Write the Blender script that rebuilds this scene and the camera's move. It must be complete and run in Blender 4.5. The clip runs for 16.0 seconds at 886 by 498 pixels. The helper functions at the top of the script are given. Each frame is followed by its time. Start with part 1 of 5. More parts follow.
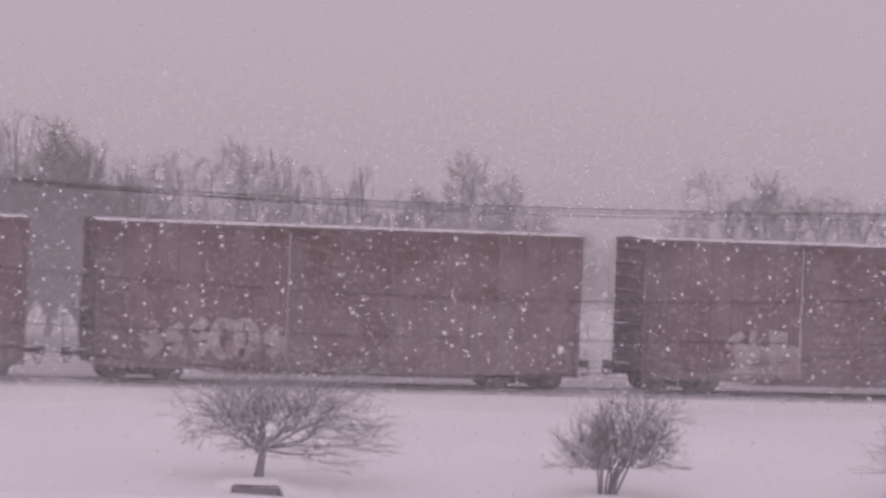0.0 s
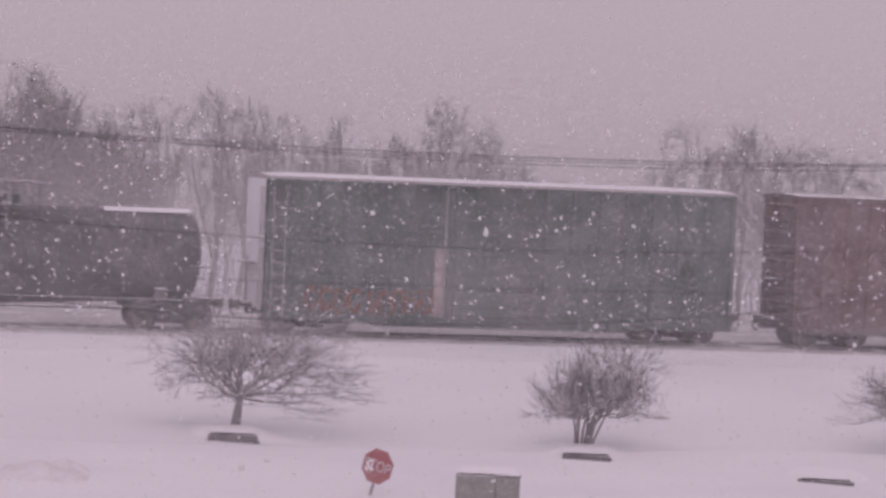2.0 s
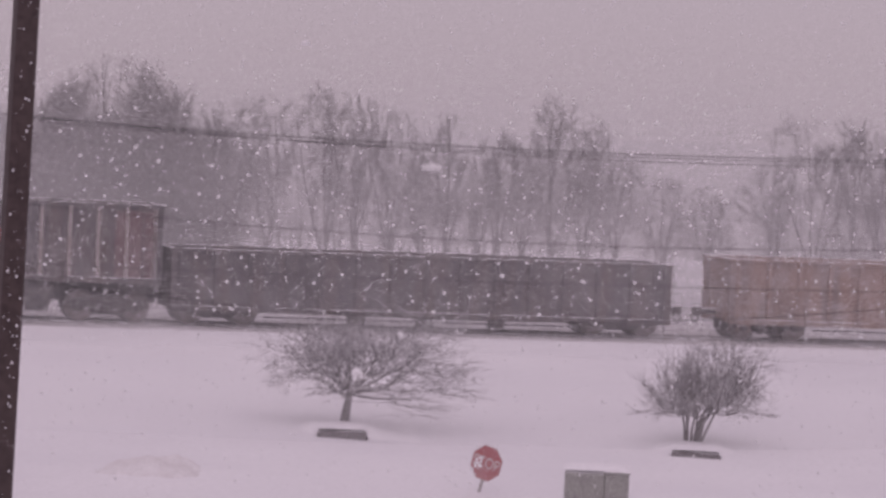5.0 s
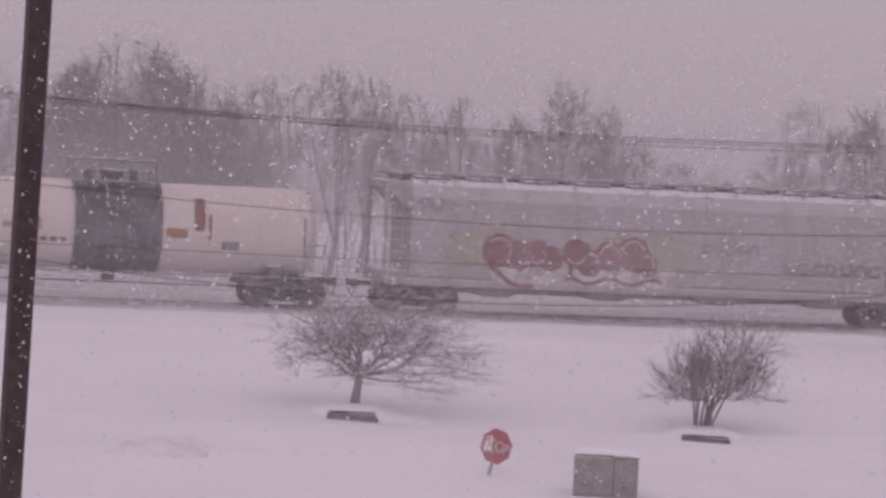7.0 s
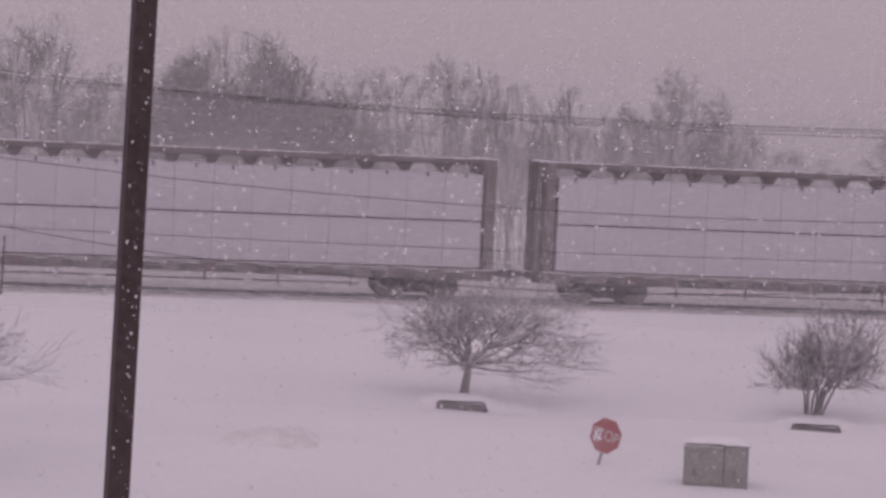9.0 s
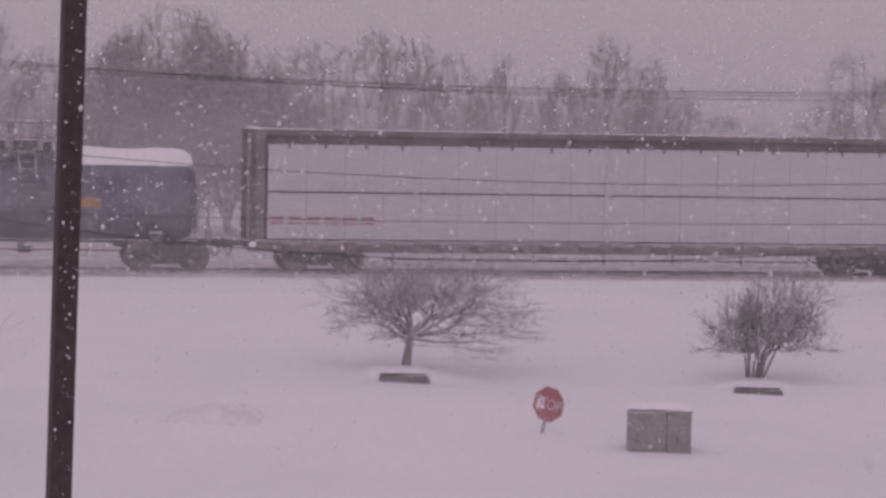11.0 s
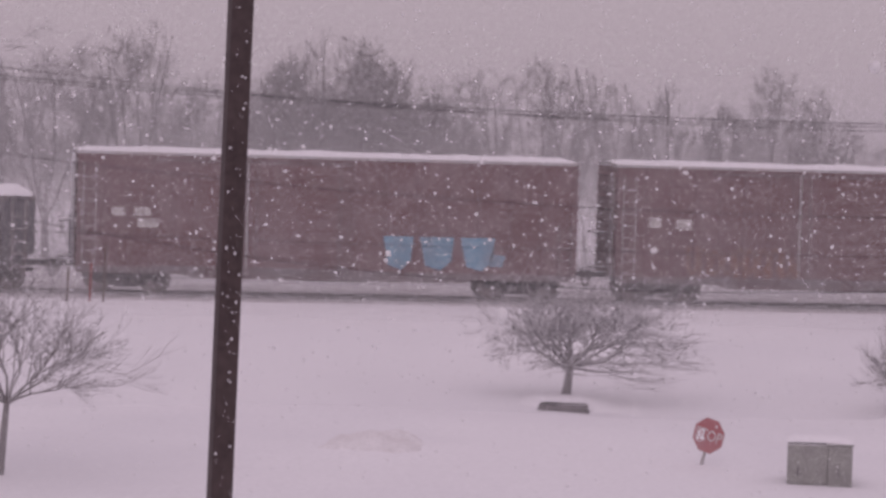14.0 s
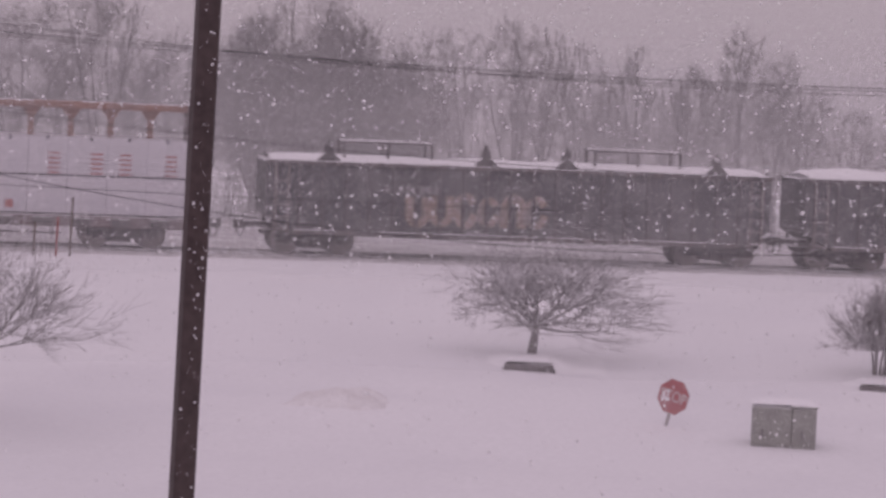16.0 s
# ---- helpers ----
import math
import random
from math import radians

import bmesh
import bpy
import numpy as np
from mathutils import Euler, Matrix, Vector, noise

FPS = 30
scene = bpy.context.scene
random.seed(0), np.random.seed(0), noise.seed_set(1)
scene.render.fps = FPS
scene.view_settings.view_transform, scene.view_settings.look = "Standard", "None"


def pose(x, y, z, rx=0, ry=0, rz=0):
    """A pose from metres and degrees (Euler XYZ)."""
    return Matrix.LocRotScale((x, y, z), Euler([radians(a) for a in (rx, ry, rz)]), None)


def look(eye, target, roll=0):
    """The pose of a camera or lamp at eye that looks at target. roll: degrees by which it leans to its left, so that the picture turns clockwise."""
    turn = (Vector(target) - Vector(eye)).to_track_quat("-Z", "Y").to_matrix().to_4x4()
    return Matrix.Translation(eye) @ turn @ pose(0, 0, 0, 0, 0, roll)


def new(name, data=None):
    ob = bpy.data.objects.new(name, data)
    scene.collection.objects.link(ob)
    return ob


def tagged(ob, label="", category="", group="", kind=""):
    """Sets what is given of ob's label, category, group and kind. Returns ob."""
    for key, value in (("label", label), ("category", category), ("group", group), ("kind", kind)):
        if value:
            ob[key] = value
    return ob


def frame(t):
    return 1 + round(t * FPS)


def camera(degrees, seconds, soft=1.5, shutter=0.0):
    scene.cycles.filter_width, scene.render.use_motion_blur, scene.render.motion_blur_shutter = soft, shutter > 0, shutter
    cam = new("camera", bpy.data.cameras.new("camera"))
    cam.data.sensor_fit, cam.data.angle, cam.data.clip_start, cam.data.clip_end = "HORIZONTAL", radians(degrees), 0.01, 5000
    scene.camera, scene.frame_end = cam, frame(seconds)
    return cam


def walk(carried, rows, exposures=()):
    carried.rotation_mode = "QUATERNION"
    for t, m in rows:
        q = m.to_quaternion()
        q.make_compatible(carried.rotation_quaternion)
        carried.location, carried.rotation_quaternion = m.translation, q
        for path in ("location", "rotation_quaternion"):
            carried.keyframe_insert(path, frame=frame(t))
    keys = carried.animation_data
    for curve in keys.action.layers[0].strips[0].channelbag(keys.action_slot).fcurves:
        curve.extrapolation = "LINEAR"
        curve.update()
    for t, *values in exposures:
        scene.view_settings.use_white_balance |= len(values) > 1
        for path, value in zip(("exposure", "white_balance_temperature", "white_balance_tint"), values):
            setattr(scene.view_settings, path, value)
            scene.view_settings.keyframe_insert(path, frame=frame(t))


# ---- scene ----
# ---- camera ----
EYE = (0.0, 0.0, 7.9)
cam = camera(16.23, 16.0, soft=3.1, shutter=0.1)


def aim(az, down, roll, sway):
    a, d = radians(az), radians(down)
    eye = Vector(EYE) + Vector((sway, 0, 0))
    way = Vector((math.sin(a) * math.cos(d), math.cos(a) * math.cos(d), -math.sin(d)))
    return look(eye, eye + 50 * way, roll)


# seconds, bearing from the track's normal, downward tilt, lean
TURNS = [
    (0, 14.396, 1.066, 2.220),
    (0.5, 15.000, 1.410, 2.633),
    (1, 15.178, 1.761, 2.703),
    (1.5, 14.962, 1.781, 2.796),
    (2, 14.845, 1.990, 2.518),
    (2.5, 14.794, 2.519, 2.331),
    (3, 14.651, 2.749, 2.217),
    (3.5, 13.433, 2.133, 2.222),
    (3.7, 12.825, 2.049, 2.485),
    (5.8, 12.956, 2.272, 2.583),
    (6, 13.160, 2.321, 2.584),
    (6.5, 12.883, 2.463, 2.750),
    (7, 12.666, 2.460, 2.900),
    (7.5, 12.581, 2.322, 3.089),
    (8, 12.411, 2.387, 2.670),
    (8.5, 11.243, 2.550, 2.426),
    (8.7, 10.644, 2.625, 2.547),
    (10.8, 11.424, 3.278, 2.282),
    (11, 11.798, 3.224, 1.188),
    (11.5, 12.371, 2.678, 1.053),
    (12, 12.434, 2.441, 1.054),
    (12.5, 12.577, 2.390, 1.519),
    (13, 11.929, 2.401, 2.036),
    (13.5, 10.137, 2.477, 1.663),
    (14, 8.805, 2.773, 1.704),
    (14.5, 8.409, 3.103, 1.565),
    (15, 8.485, 3.324, 1.680),
    (15.5, 8.995, 3.416, 1.831),
    (16, 9.440, 3.517, 2.423),
]
# small sideways sway of the held camera, in metres
SWAY = [(0, 0.0), (3.7, 0.0), (5.8, -0.033), (7, -0.027), (8, -0.018), (9, -0.008), (11, 0.0), (16, 0.0)]
walk(cam, [(t, aim(a, d, r, float(np.interp(t, *zip(*SWAY))))) for t, a, d, r in TURNS],
     [(t, e, 6680, 39) for t, e in ((0.0, -0.02), (3.5, -0.1), (6.3, -0.13), (8.5, -0.24), (11.0, -0.33), (12.5, -0.25), (13.5, -0.17), (14.5, -0.1), (16.0, -0.2))])

# ---- daylight: overcast sky, thick snowfall ----
world = bpy.data.worlds.new("overcast_sky")
scene.world = world
world.use_nodes = True
wn, wl = world.node_tree.nodes, world.node_tree.links
wn.clear()
w_out, w_bg = wn.new("ShaderNodeOutputWorld"), wn.new("ShaderNodeBackground")
w_sky, w_mix, w_ramp = wn.new("ShaderNodeTexSky"), wn.new("ShaderNodeMix"), wn.new("ShaderNodeValToRGB")
w_co, w_sep, w_noise, w_add = wn.new("ShaderNodeTexCoord"), wn.new("ShaderNodeSeparateXYZ"), wn.new("ShaderNodeTexNoise"), wn.new("ShaderNodeMath")
w_sky.sky_type, w_sky.sun_disc, w_sky.sun_elevation, w_sky.sun_rotation = "NISHITA", False, radians(35), radians(200)
w_mix.data_type = "RGBA"
w_mix.inputs[0].default_value = 0.006
w_ramp.color_ramp.elements[0].position, w_ramp.color_ramp.elements[0].color = 0.0, (0.378, 0.368, 0.38, 1)
w_ramp.color_ramp.elements[1].position, w_ramp.color_ramp.elements[1].color = 1.0, (0.66, 0.645, 0.655, 1)
w_noise.inputs["Scale"].default_value, w_noise.inputs["Detail"].default_value = 2.5, 4
w_add.operation = "MULTIPLY_ADD"
w_add.inputs[1].default_value, w_add.inputs[2].default_value = 0.10, -0.05
wl.new(w_co.outputs["Generated"], w_sep.inputs[0])
wl.new(w_co.outputs["Generated"], w_noise.inputs["Vector"])
w_sum = wn.new("ShaderNodeMath")
w_sum.operation = "ADD"
wl.new(w_noise.outputs["Fac"], w_add.inputs[0])
wl.new(w_add.outputs[0], w_sum.inputs[0])
wl.new(w_sep.outputs["Z"], w_sum.inputs[1])
wl.new(w_sum.outputs[0], w_ramp.inputs["Fac"])
wl.new(w_ramp.outputs["Color"], w_mix.inputs[6])
wl.new(w_sky.outputs["Color"], w_mix.inputs[7])
wl.new(w_mix.outputs[2], w_bg.inputs["Color"])
w_bg.inputs["Strength"].default_value = 1.0
wl.new(w_bg.outputs[0], w_out.inputs[0])

sun = new("sun", bpy.data.lights.new("sun", "SUN"))
sun.data.energy, sun.data.angle, sun.data.color = 0.25, radians(40), (1, 0.97, 0.93)
sun.matrix_world = look((-20, -40, 60), (20, 90, 0))

# ---- materials ----


def material(name, color, rough=0.8, metal=0.0, grain=0.12, scale=6.0, stain=None, stain_scale=0.9, stain_amount=0.5, snow=0.0, bump=0.15, streak=False, spots=0.0, haze_tint=0.0):
    """Paint or bark or stone: base colour, fine grain, larger stains, pale haze painted into the colour, snow lying on
    upward faces.
    """
    m = bpy.data.materials.new(name)
    m.use_nodes = True
    n, l = m.node_tree.nodes, m.node_tree.links
    b = n["Principled BSDF"]
    b.inputs["Roughness"].default_value, b.inputs["Metallic"].default_value = rough, metal
    b.inputs["Specular IOR Level"].default_value = 0.25
    co, ran = n.new("ShaderNodeTexCoord"), n.new("ShaderNodeObjectInfo")
    fine, big = n.new("ShaderNodeTexNoise"), n.new("ShaderNodeTexNoise")
    fine.inputs["Scale"].default_value, fine.inputs["Detail"].default_value = scale * 4, 5
    big.inputs["Scale"].default_value, big.inputs["Detail"].default_value = stain_scale, 6
    l.new(co.outputs["Object"], fine.inputs["Vector"])
    mp = n.new("ShaderNodeMapping")
    mp.inputs["Scale"].default_value = (2.2, 2.2, 0.28) if streak else (1, 1, 1)
    l.new(co.outputs["Object"], mp.inputs["Vector"])
    l.new(mp.outputs[0], big.inputs["Vector"])

    def mix(fac, a, c):
        x = n.new("ShaderNodeMix")
        x.data_type = "RGBA"
        for socket, v in ((x.inputs[0], fac), (x.inputs[6], a), (x.inputs[7], c)):
            if isinstance(v, (int, float)):
                socket.default_value = v
            elif isinstance(v, tuple):
                socket.default_value = (*v, 1)
            else:
                l.new(v, socket)
        return x.outputs[2]

    def ramp(src, lo, hi):
        r = n.new("ShaderNodeMapRange")
        r.inputs[1].default_value, r.inputs[2].default_value = lo, hi
        l.new(src, r.inputs[0])
        return r.outputs[0]

    dark = tuple(c * (1 - 2.2 * grain) for c in color)
    light = tuple(min(1, c * (1 + 1.6 * grain)) for c in color)
    col = mix(ramp(fine.outputs["Fac"], 0.3, 0.7), dark, light)
    if stain:
        amt = n.new("ShaderNodeMath")
        amt.operation = "MULTIPLY"
        amt.inputs[1].default_value = stain_amount
        l.new(ramp(big.outputs["Fac"], 0.42, 0.68), amt.inputs[0])
        col = mix(amt.outputs[0], col, stain)
    # snowfall haze put into the colour as an uneven pale tint
    if haze_tint:
        haze_noise = n.new("ShaderNodeTexNoise")
        haze_noise.inputs["Scale"].default_value, haze_noise.inputs["Detail"].default_value = 0.9, 8
        l.new(co.outputs["Object"], haze_noise.inputs["Vector"])
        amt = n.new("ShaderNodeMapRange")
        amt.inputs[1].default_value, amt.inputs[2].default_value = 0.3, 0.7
        amt.inputs[3].default_value, amt.inputs[4].default_value = haze_tint * 0.55, haze_tint * 1.45
        l.new(haze_noise.outputs["Fac"], amt.inputs[0])
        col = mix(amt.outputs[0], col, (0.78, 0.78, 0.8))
    if snow or spots:
        geo, sep = n.new("ShaderNodeNewGeometry"), n.new("ShaderNodeSeparateXYZ")
        l.new(geo.outputs["Normal"], sep.inputs[0])
        patch = n.new("ShaderNodeTexNoise")
        patch.inputs["Scale"].default_value, patch.inputs["Detail"].default_value = 3.0, 5
        l.new(co.outputs["Object"], patch.inputs["Vector"])
        up = ramp(sep.outputs["Z"], 0.25, 0.6)
        keep = n.new("ShaderNodeMath")
        keep.operation = "MULTIPLY"
        l.new(up, keep.inputs[0])
        l.new(ramp(patch.outputs["Fac"], 0.62 - 0.4 * snow, 0.72 - 0.4 * snow), keep.inputs[1])
        fac = keep.outputs[0]
        if spots:
            cling = n.new("ShaderNodeMath")
            cling.operation = "MAXIMUM"
            l.new(fac, cling.inputs[0])
            l.new(ramp(patch.outputs["Fac"], 0.66 - 0.2 * spots, 0.74 - 0.2 * spots), cling.inputs[1])
            fac = cling.outputs[0]
        col = mix(fac, col, (0.8, 0.8, 0.82))
    l.new(col, b.inputs["Base Color"])
    bp = n.new("ShaderNodeBump")
    bp.inputs["Strength"].default_value, bp.inputs["Distance"].default_value = bump, 0.02
    l.new(fine.outputs["Fac"], bp.inputs["Height"])
    l.new(bp.outputs[0], b.inputs["Normal"])
    return m


RUST, SOOT, SALT = (0.16, 0.065, 0.03), (0.03, 0.028, 0.028), (0.4, 0.36, 0.34)
M = {
    "snow": material("snow", (0.84, 0.84, 0.86), 0.9, grain=0.02, scale=2, stain=(0.74, 0.74, 0.77), stain_scale=0.12, stain_amount=0.6, bump=0.3),
    "loose_snow": material("loose_snow", (0.86, 0.86, 0.88), 0.9, grain=0.02, scale=3, bump=0.3),
    "flake": material("flake", (0.8, 0.8, 0.81), 0.9, grain=0.0, bump=0.0),
    "ballast": material("ballast", (0.56, 0.545, 0.55), 0.95, grain=0.16, scale=5, stain=(0.7, 0.695, 0.71), stain_scale=0.6, stain_amount=0.8, snow=0.15, bump=0.8),
    "rail": material("rail", (0.5, 0.485, 0.485), 0.8, stain=(0.66, 0.65, 0.66), stain_scale=2.0, stain_amount=0.8, snow=0.9, spots=0.9),
    "tie": material("tie", (0.42, 0.4, 0.395), 0.9, stain=(0.58, 0.57, 0.58), stain_scale=2.0, stain_amount=0.8, snow=0.5),
    "brown_paint": material("brown_paint", (0.105, 0.028, 0.026), 0.75, stain=(0.07, 0.03, 0.028), stain_scale=0.8, stain_amount=0.75, streak=True, snow=0.1, haze_tint=0.17),
    "brown_trim": material("brown_trim", (0.075, 0.022, 0.02), 0.75, stain=SOOT, stain_amount=0.5, snow=0.6, haze_tint=0.2),
    "maroon_paint": material("maroon_paint", (0.11, 0.024, 0.023), 0.75, stain=(0.12, 0.045, 0.04), stain_scale=0.7, stain_amount=0.6, streak=True, snow=0.15, haze_tint=0.13),
    "green_paint": material("green_paint", (0.028, 0.068, 0.052), 0.7, stain=(0.04, 0.05, 0.045), stain_scale=0.7, stain_amount=0.7, streak=True, snow=0.15, haze_tint=0.16),
    "galvanised": material("galvanised", (0.42, 0.42, 0.42), 0.6, 0.3, stain=(0.3, 0.22, 0.18), stain_amount=0.6, snow=0.4, haze_tint=0.165),
    "black_paint": material("black_paint", (0.018, 0.018, 0.021), 0.55, stain=(0.05, 0.042, 0.042), stain_amount=0.6, snow=0.7, haze_tint=0.14),
    "black_shell": material("black_shell", (0.02, 0.019, 0.022), 0.6, stain=(0.045, 0.04, 0.042), stain_amount=0.6, streak=True, haze_tint=0.15),
    "grime": material("grime", (0.03, 0.026, 0.025), 0.85, stain=(0.07, 0.048, 0.04), stain_amount=0.7, snow=0.9, spots=0.25, grain=0.25, haze_tint=0.14),
    "wheel_steel": material("wheel_steel", (0.05, 0.038, 0.034), 0.6, 0.5, stain=RUST, stain_amount=0.5, snow=0.3, haze_tint=0.258),
    "rust_paint": material("rust_paint", (0.27, 0.15, 0.1), 0.85, stain=(0.1, 0.05, 0.035), stain_scale=1.3, stain_amount=0.9, streak=True, snow=0.6, grain=0.25, haze_tint=0.243),
    "dark_gondola": material("dark_gondola", (0.03, 0.022, 0.024), 0.8, stain=(0.075, 0.045, 0.035), stain_scale=1.1, stain_amount=0.9, streak=True, snow=0.6, grain=0.2, haze_tint=0.14),
    "red_panel": material("red_panel", (0.4, 0.05, 0.03), 0.8, stain=(0.2, 0.05, 0.035), stain_amount=0.8, haze_tint=0.191),
    "rib_pale": material("rib_pale", (0.42, 0.38, 0.37), 0.8, stain=(0.2, 0.15, 0.13), stain_amount=0.6, snow=0.5),
    "grey_paint": material("grey_paint", (0.44, 0.425, 0.43), 0.7, stain=(0.35, 0.325, 0.315), stain_scale=0.6, stain_amount=0.7, streak=True, snow=0.7),
    "grey_dark": material("grey_dark", (0.17, 0.155, 0.16), 0.8, stain=(0.09, 0.08, 0.08), stain_amount=0.6, snow=0.4, haze_tint=0.191),
    "cream_paint": material("cream_paint", (0.66, 0.615, 0.58), 0.6, grain=0.04, stain=(0.58, 0.5, 0.44), stain_scale=0.8, stain_amount=0.5, streak=True),
    "blue_paint": material("blue_paint", (0.022, 0.034, 0.075), 0.55, stain=(0.04, 0.055, 0.095), stain_amount=0.6, haze_tint=0.17),
    "wrap": material("wrap", (0.57, 0.56, 0.59), 0.5, grain=0.02, scale=2, stain=(0.49, 0.485, 0.525), stain_scale=1.2, stain_amount=0.6, bump=0.25),
    "strap": material("strap", (0.05, 0.045, 0.055), 0.6),
    "beam_brown": material("beam_brown", (0.085, 0.04, 0.038), 0.8, stain=(0.05, 0.03, 0.03), stain_amount=0.7, snow=0.6, haze_tint=0.191),
    "beam_rust": material("beam_rust", (0.26, 0.1, 0.05), 0.85, stain=(0.14, 0.06, 0.04), stain_amount=0.7, snow=0.5, haze_tint=0.165),
    "white_paint": material("white_paint", (0.6, 0.58, 0.56), 0.7, grain=0.08, stain=(0.3, 0.26, 0.25), stain_scale=2, stain_amount=0.8),
    "chalk": material("chalk", (0.46, 0.42, 0.41), 0.85, grain=0.2, stain=(0.16, 0.1, 0.095), stain_scale=1.6, stain_amount=0.7),
    "spray_white": material("spray_white", (0.62, 0.6, 0.6), 0.8, grain=0.12, stain=(0.3, 0.22, 0.21), stain_scale=2.5, stain_amount=0.6),
    "darker_snow": material("darker_snow", (0.8, 0.79, 0.8), 0.9, grain=0.04, scale=3, stain=(0.66, 0.635, 0.635), stain_scale=1.6, stain_amount=0.7, bump=0.5),
    "caked_snow": material("caked_snow", (0.55, 0.54, 0.55), 0.9, grain=0.1, scale=3, stain=(0.36, 0.34, 0.34), stain_scale=1.2, stain_amount=0.6, bump=0.4),
    "mint": material("mint", (0.14, 0.26, 0.23), 0.85, grain=0.2, stain=(0.12, 0.09, 0.085), stain_scale=1.6, stain_amount=0.9),
    "sky_blue": material("sky_blue", (0.11, 0.33, 0.46), 0.8, grain=0.15, stain=(0.13, 0.1, 0.1), stain_scale=1.2, stain_amount=0.5, haze_tint=0.104),
    "crimson": material("crimson", (0.21, 0.05, 0.05), 0.8, grain=0.15, stain=(0.14, 0.07, 0.06), stain_scale=3, stain_amount=0.6, haze_tint=0.15),
    "lime": material("lime", (0.4, 0.4, 0.32), 0.85, grain=0.15, stain=(0.36, 0.345, 0.32), stain_scale=2, stain_amount=0.9),
    "ochre": material("ochre", (0.42, 0.25, 0.12), 0.8, grain=0.12),
    "tan": material("tan", (0.26, 0.17, 0.12), 0.85, grain=0.25, stain=(0.06, 0.05, 0.05), stain_scale=2, stain_amount=0.8, haze_tint=0.191),
    "ink": material("ink", (0.07, 0.06, 0.07), 0.8, grain=0.2, haze_tint=0.258),
    "rust_streak": material("rust_streak", (0.28, 0.15, 0.115), 0.9, grain=0.2, stain=(0.24, 0.18, 0.15), stain_scale=3, stain_amount=0.8),
    "bark": material("bark", (0.14, 0.12, 0.115), 0.95, grain=0.3, scale=8, snow=0.7, haze_tint=0.263),
    # bark behind the railway, paled by distance haze mixed into its colour
    "far_bark": material("far_bark", (0.12, 0.1, 0.098), 0.95, grain=0.25, scale=4, haze_tint=0.3),
    # lamp post brown, lifted a little to hold some haze
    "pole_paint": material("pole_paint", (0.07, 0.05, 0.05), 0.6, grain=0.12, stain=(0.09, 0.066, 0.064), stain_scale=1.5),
    # sign red washed out by haze mixed into it
    "sign_red": material("sign_red", (0.4, 0.07, 0.075), 0.6, grain=0.08, stain=(0.34, 0.1, 0.1), stain_scale=4, haze_tint=0.18),
    "sign_white": material("sign_white", (0.62, 0.6, 0.6), 0.6, grain=0.05),
    "stone": material("stone", (0.15, 0.135, 0.135), 0.9, grain=0.25, scale=6, stain=(0.1, 0.09, 0.09), stain_scale=3, snow=0.5, haze_tint=0.15),
    "box_green": material("box_green", (0.35, 0.355, 0.335), 0.7, grain=0.1, stain=(0.26, 0.255, 0.25), stain_scale=2.5, snow=0.9),
    "wire": material("wire", (0.03, 0.028, 0.03), 0.7),
    "wood": material("wood", (0.12, 0.09, 0.07), 0.9, grain=0.2, snow=0.2),
    "stake_red": material("stake_red", (0.3, 0.06, 0.05), 0.8, grain=0.15),
}

# ---- mesh helpers ----


def link(name, mesh, parent=None, m=None, label=""):
    ob = new(name, mesh)
    if parent:
        ob.parent = parent
    if m:
        ob.matrix_basis = m
    return tagged(ob, label)


def to_mesh(name, bm, mat, smooth=False):
    bmesh.ops.recalc_face_normals(bm, faces=bm.faces)
    me = bpy.data.meshes.new(name)
    bm.to_mesh(me)
    bm.free()
    me.materials.append(M[mat])
    if smooth:
        me.polygons.foreach_set("use_smooth", [True] * len(me.polygons))
    return me


def part(name, bm, mat, parent=None, label="", smooth=False, m=None):
    return link(name, to_mesh(name, bm, mat, smooth), parent, m, label)


def empty(name):
    ob = new(name)
    ob.empty_display_size = 0.5
    return ob


def box(bm, x0, x1, y0, y1, z0, z1, bevel=0.0):
    m = Matrix.Translation(((x0 + x1) / 2, (y0 + y1) / 2, (z0 + z1) / 2)) @ Matrix.Diagonal((abs(x1 - x0), abs(y1 - y0), abs(z1 - z0), 1))
    made = bmesh.ops.create_cube(bm, size=1, matrix=m)["verts"]
    if bevel:
        edges = list({e for v in made for e in v.link_edges})
        bmesh.ops.bevel(bm, geom=edges, offset=bevel, segments=1, affect="EDGES", profile=0.5)


def rod(bm, a, b, r, n=8, r2=None):
    a, b = Vector(a), Vector(b)
    m = Matrix.Translation((a + b) / 2) @ (b - a).to_track_quat("Z", "Y").to_matrix().to_4x4()
    bmesh.ops.create_cone(bm, cap_ends=True, segments=n, radius1=r, radius2=r if r2 is None else r2, depth=(b - a).length, matrix=m)


def prism(bm, outline, y0, y1):
    """An outline of (x, z) pairs, drawn out from y0 to y1."""
    lo, hi = [bm.verts.new((x, y0, z)) for x, z in outline], [bm.verts.new((x, y1, z)) for x, z in outline]
    bm.faces.new(lo)
    bm.faces.new(hi[::-1])
    for i in range(len(lo)):
        j = (i + 1) % len(lo)
        bm.faces.new((lo[i], hi[i], hi[j], lo[j]))


def extrude_x(bm, outline, x0, x1):
    """An outline of (y, z) pairs, drawn out along x."""
    lo, hi = [bm.verts.new((x0, y, z)) for y, z in outline], [bm.verts.new((x1, y, z)) for y, z in outline]
    bm.faces.new(lo)
    bm.faces.new(hi[::-1])
    for i in range(len(lo)):
        j = (i + 1) % len(lo)
        bm.faces.new((lo[i], hi[i], hi[j], lo[j]))


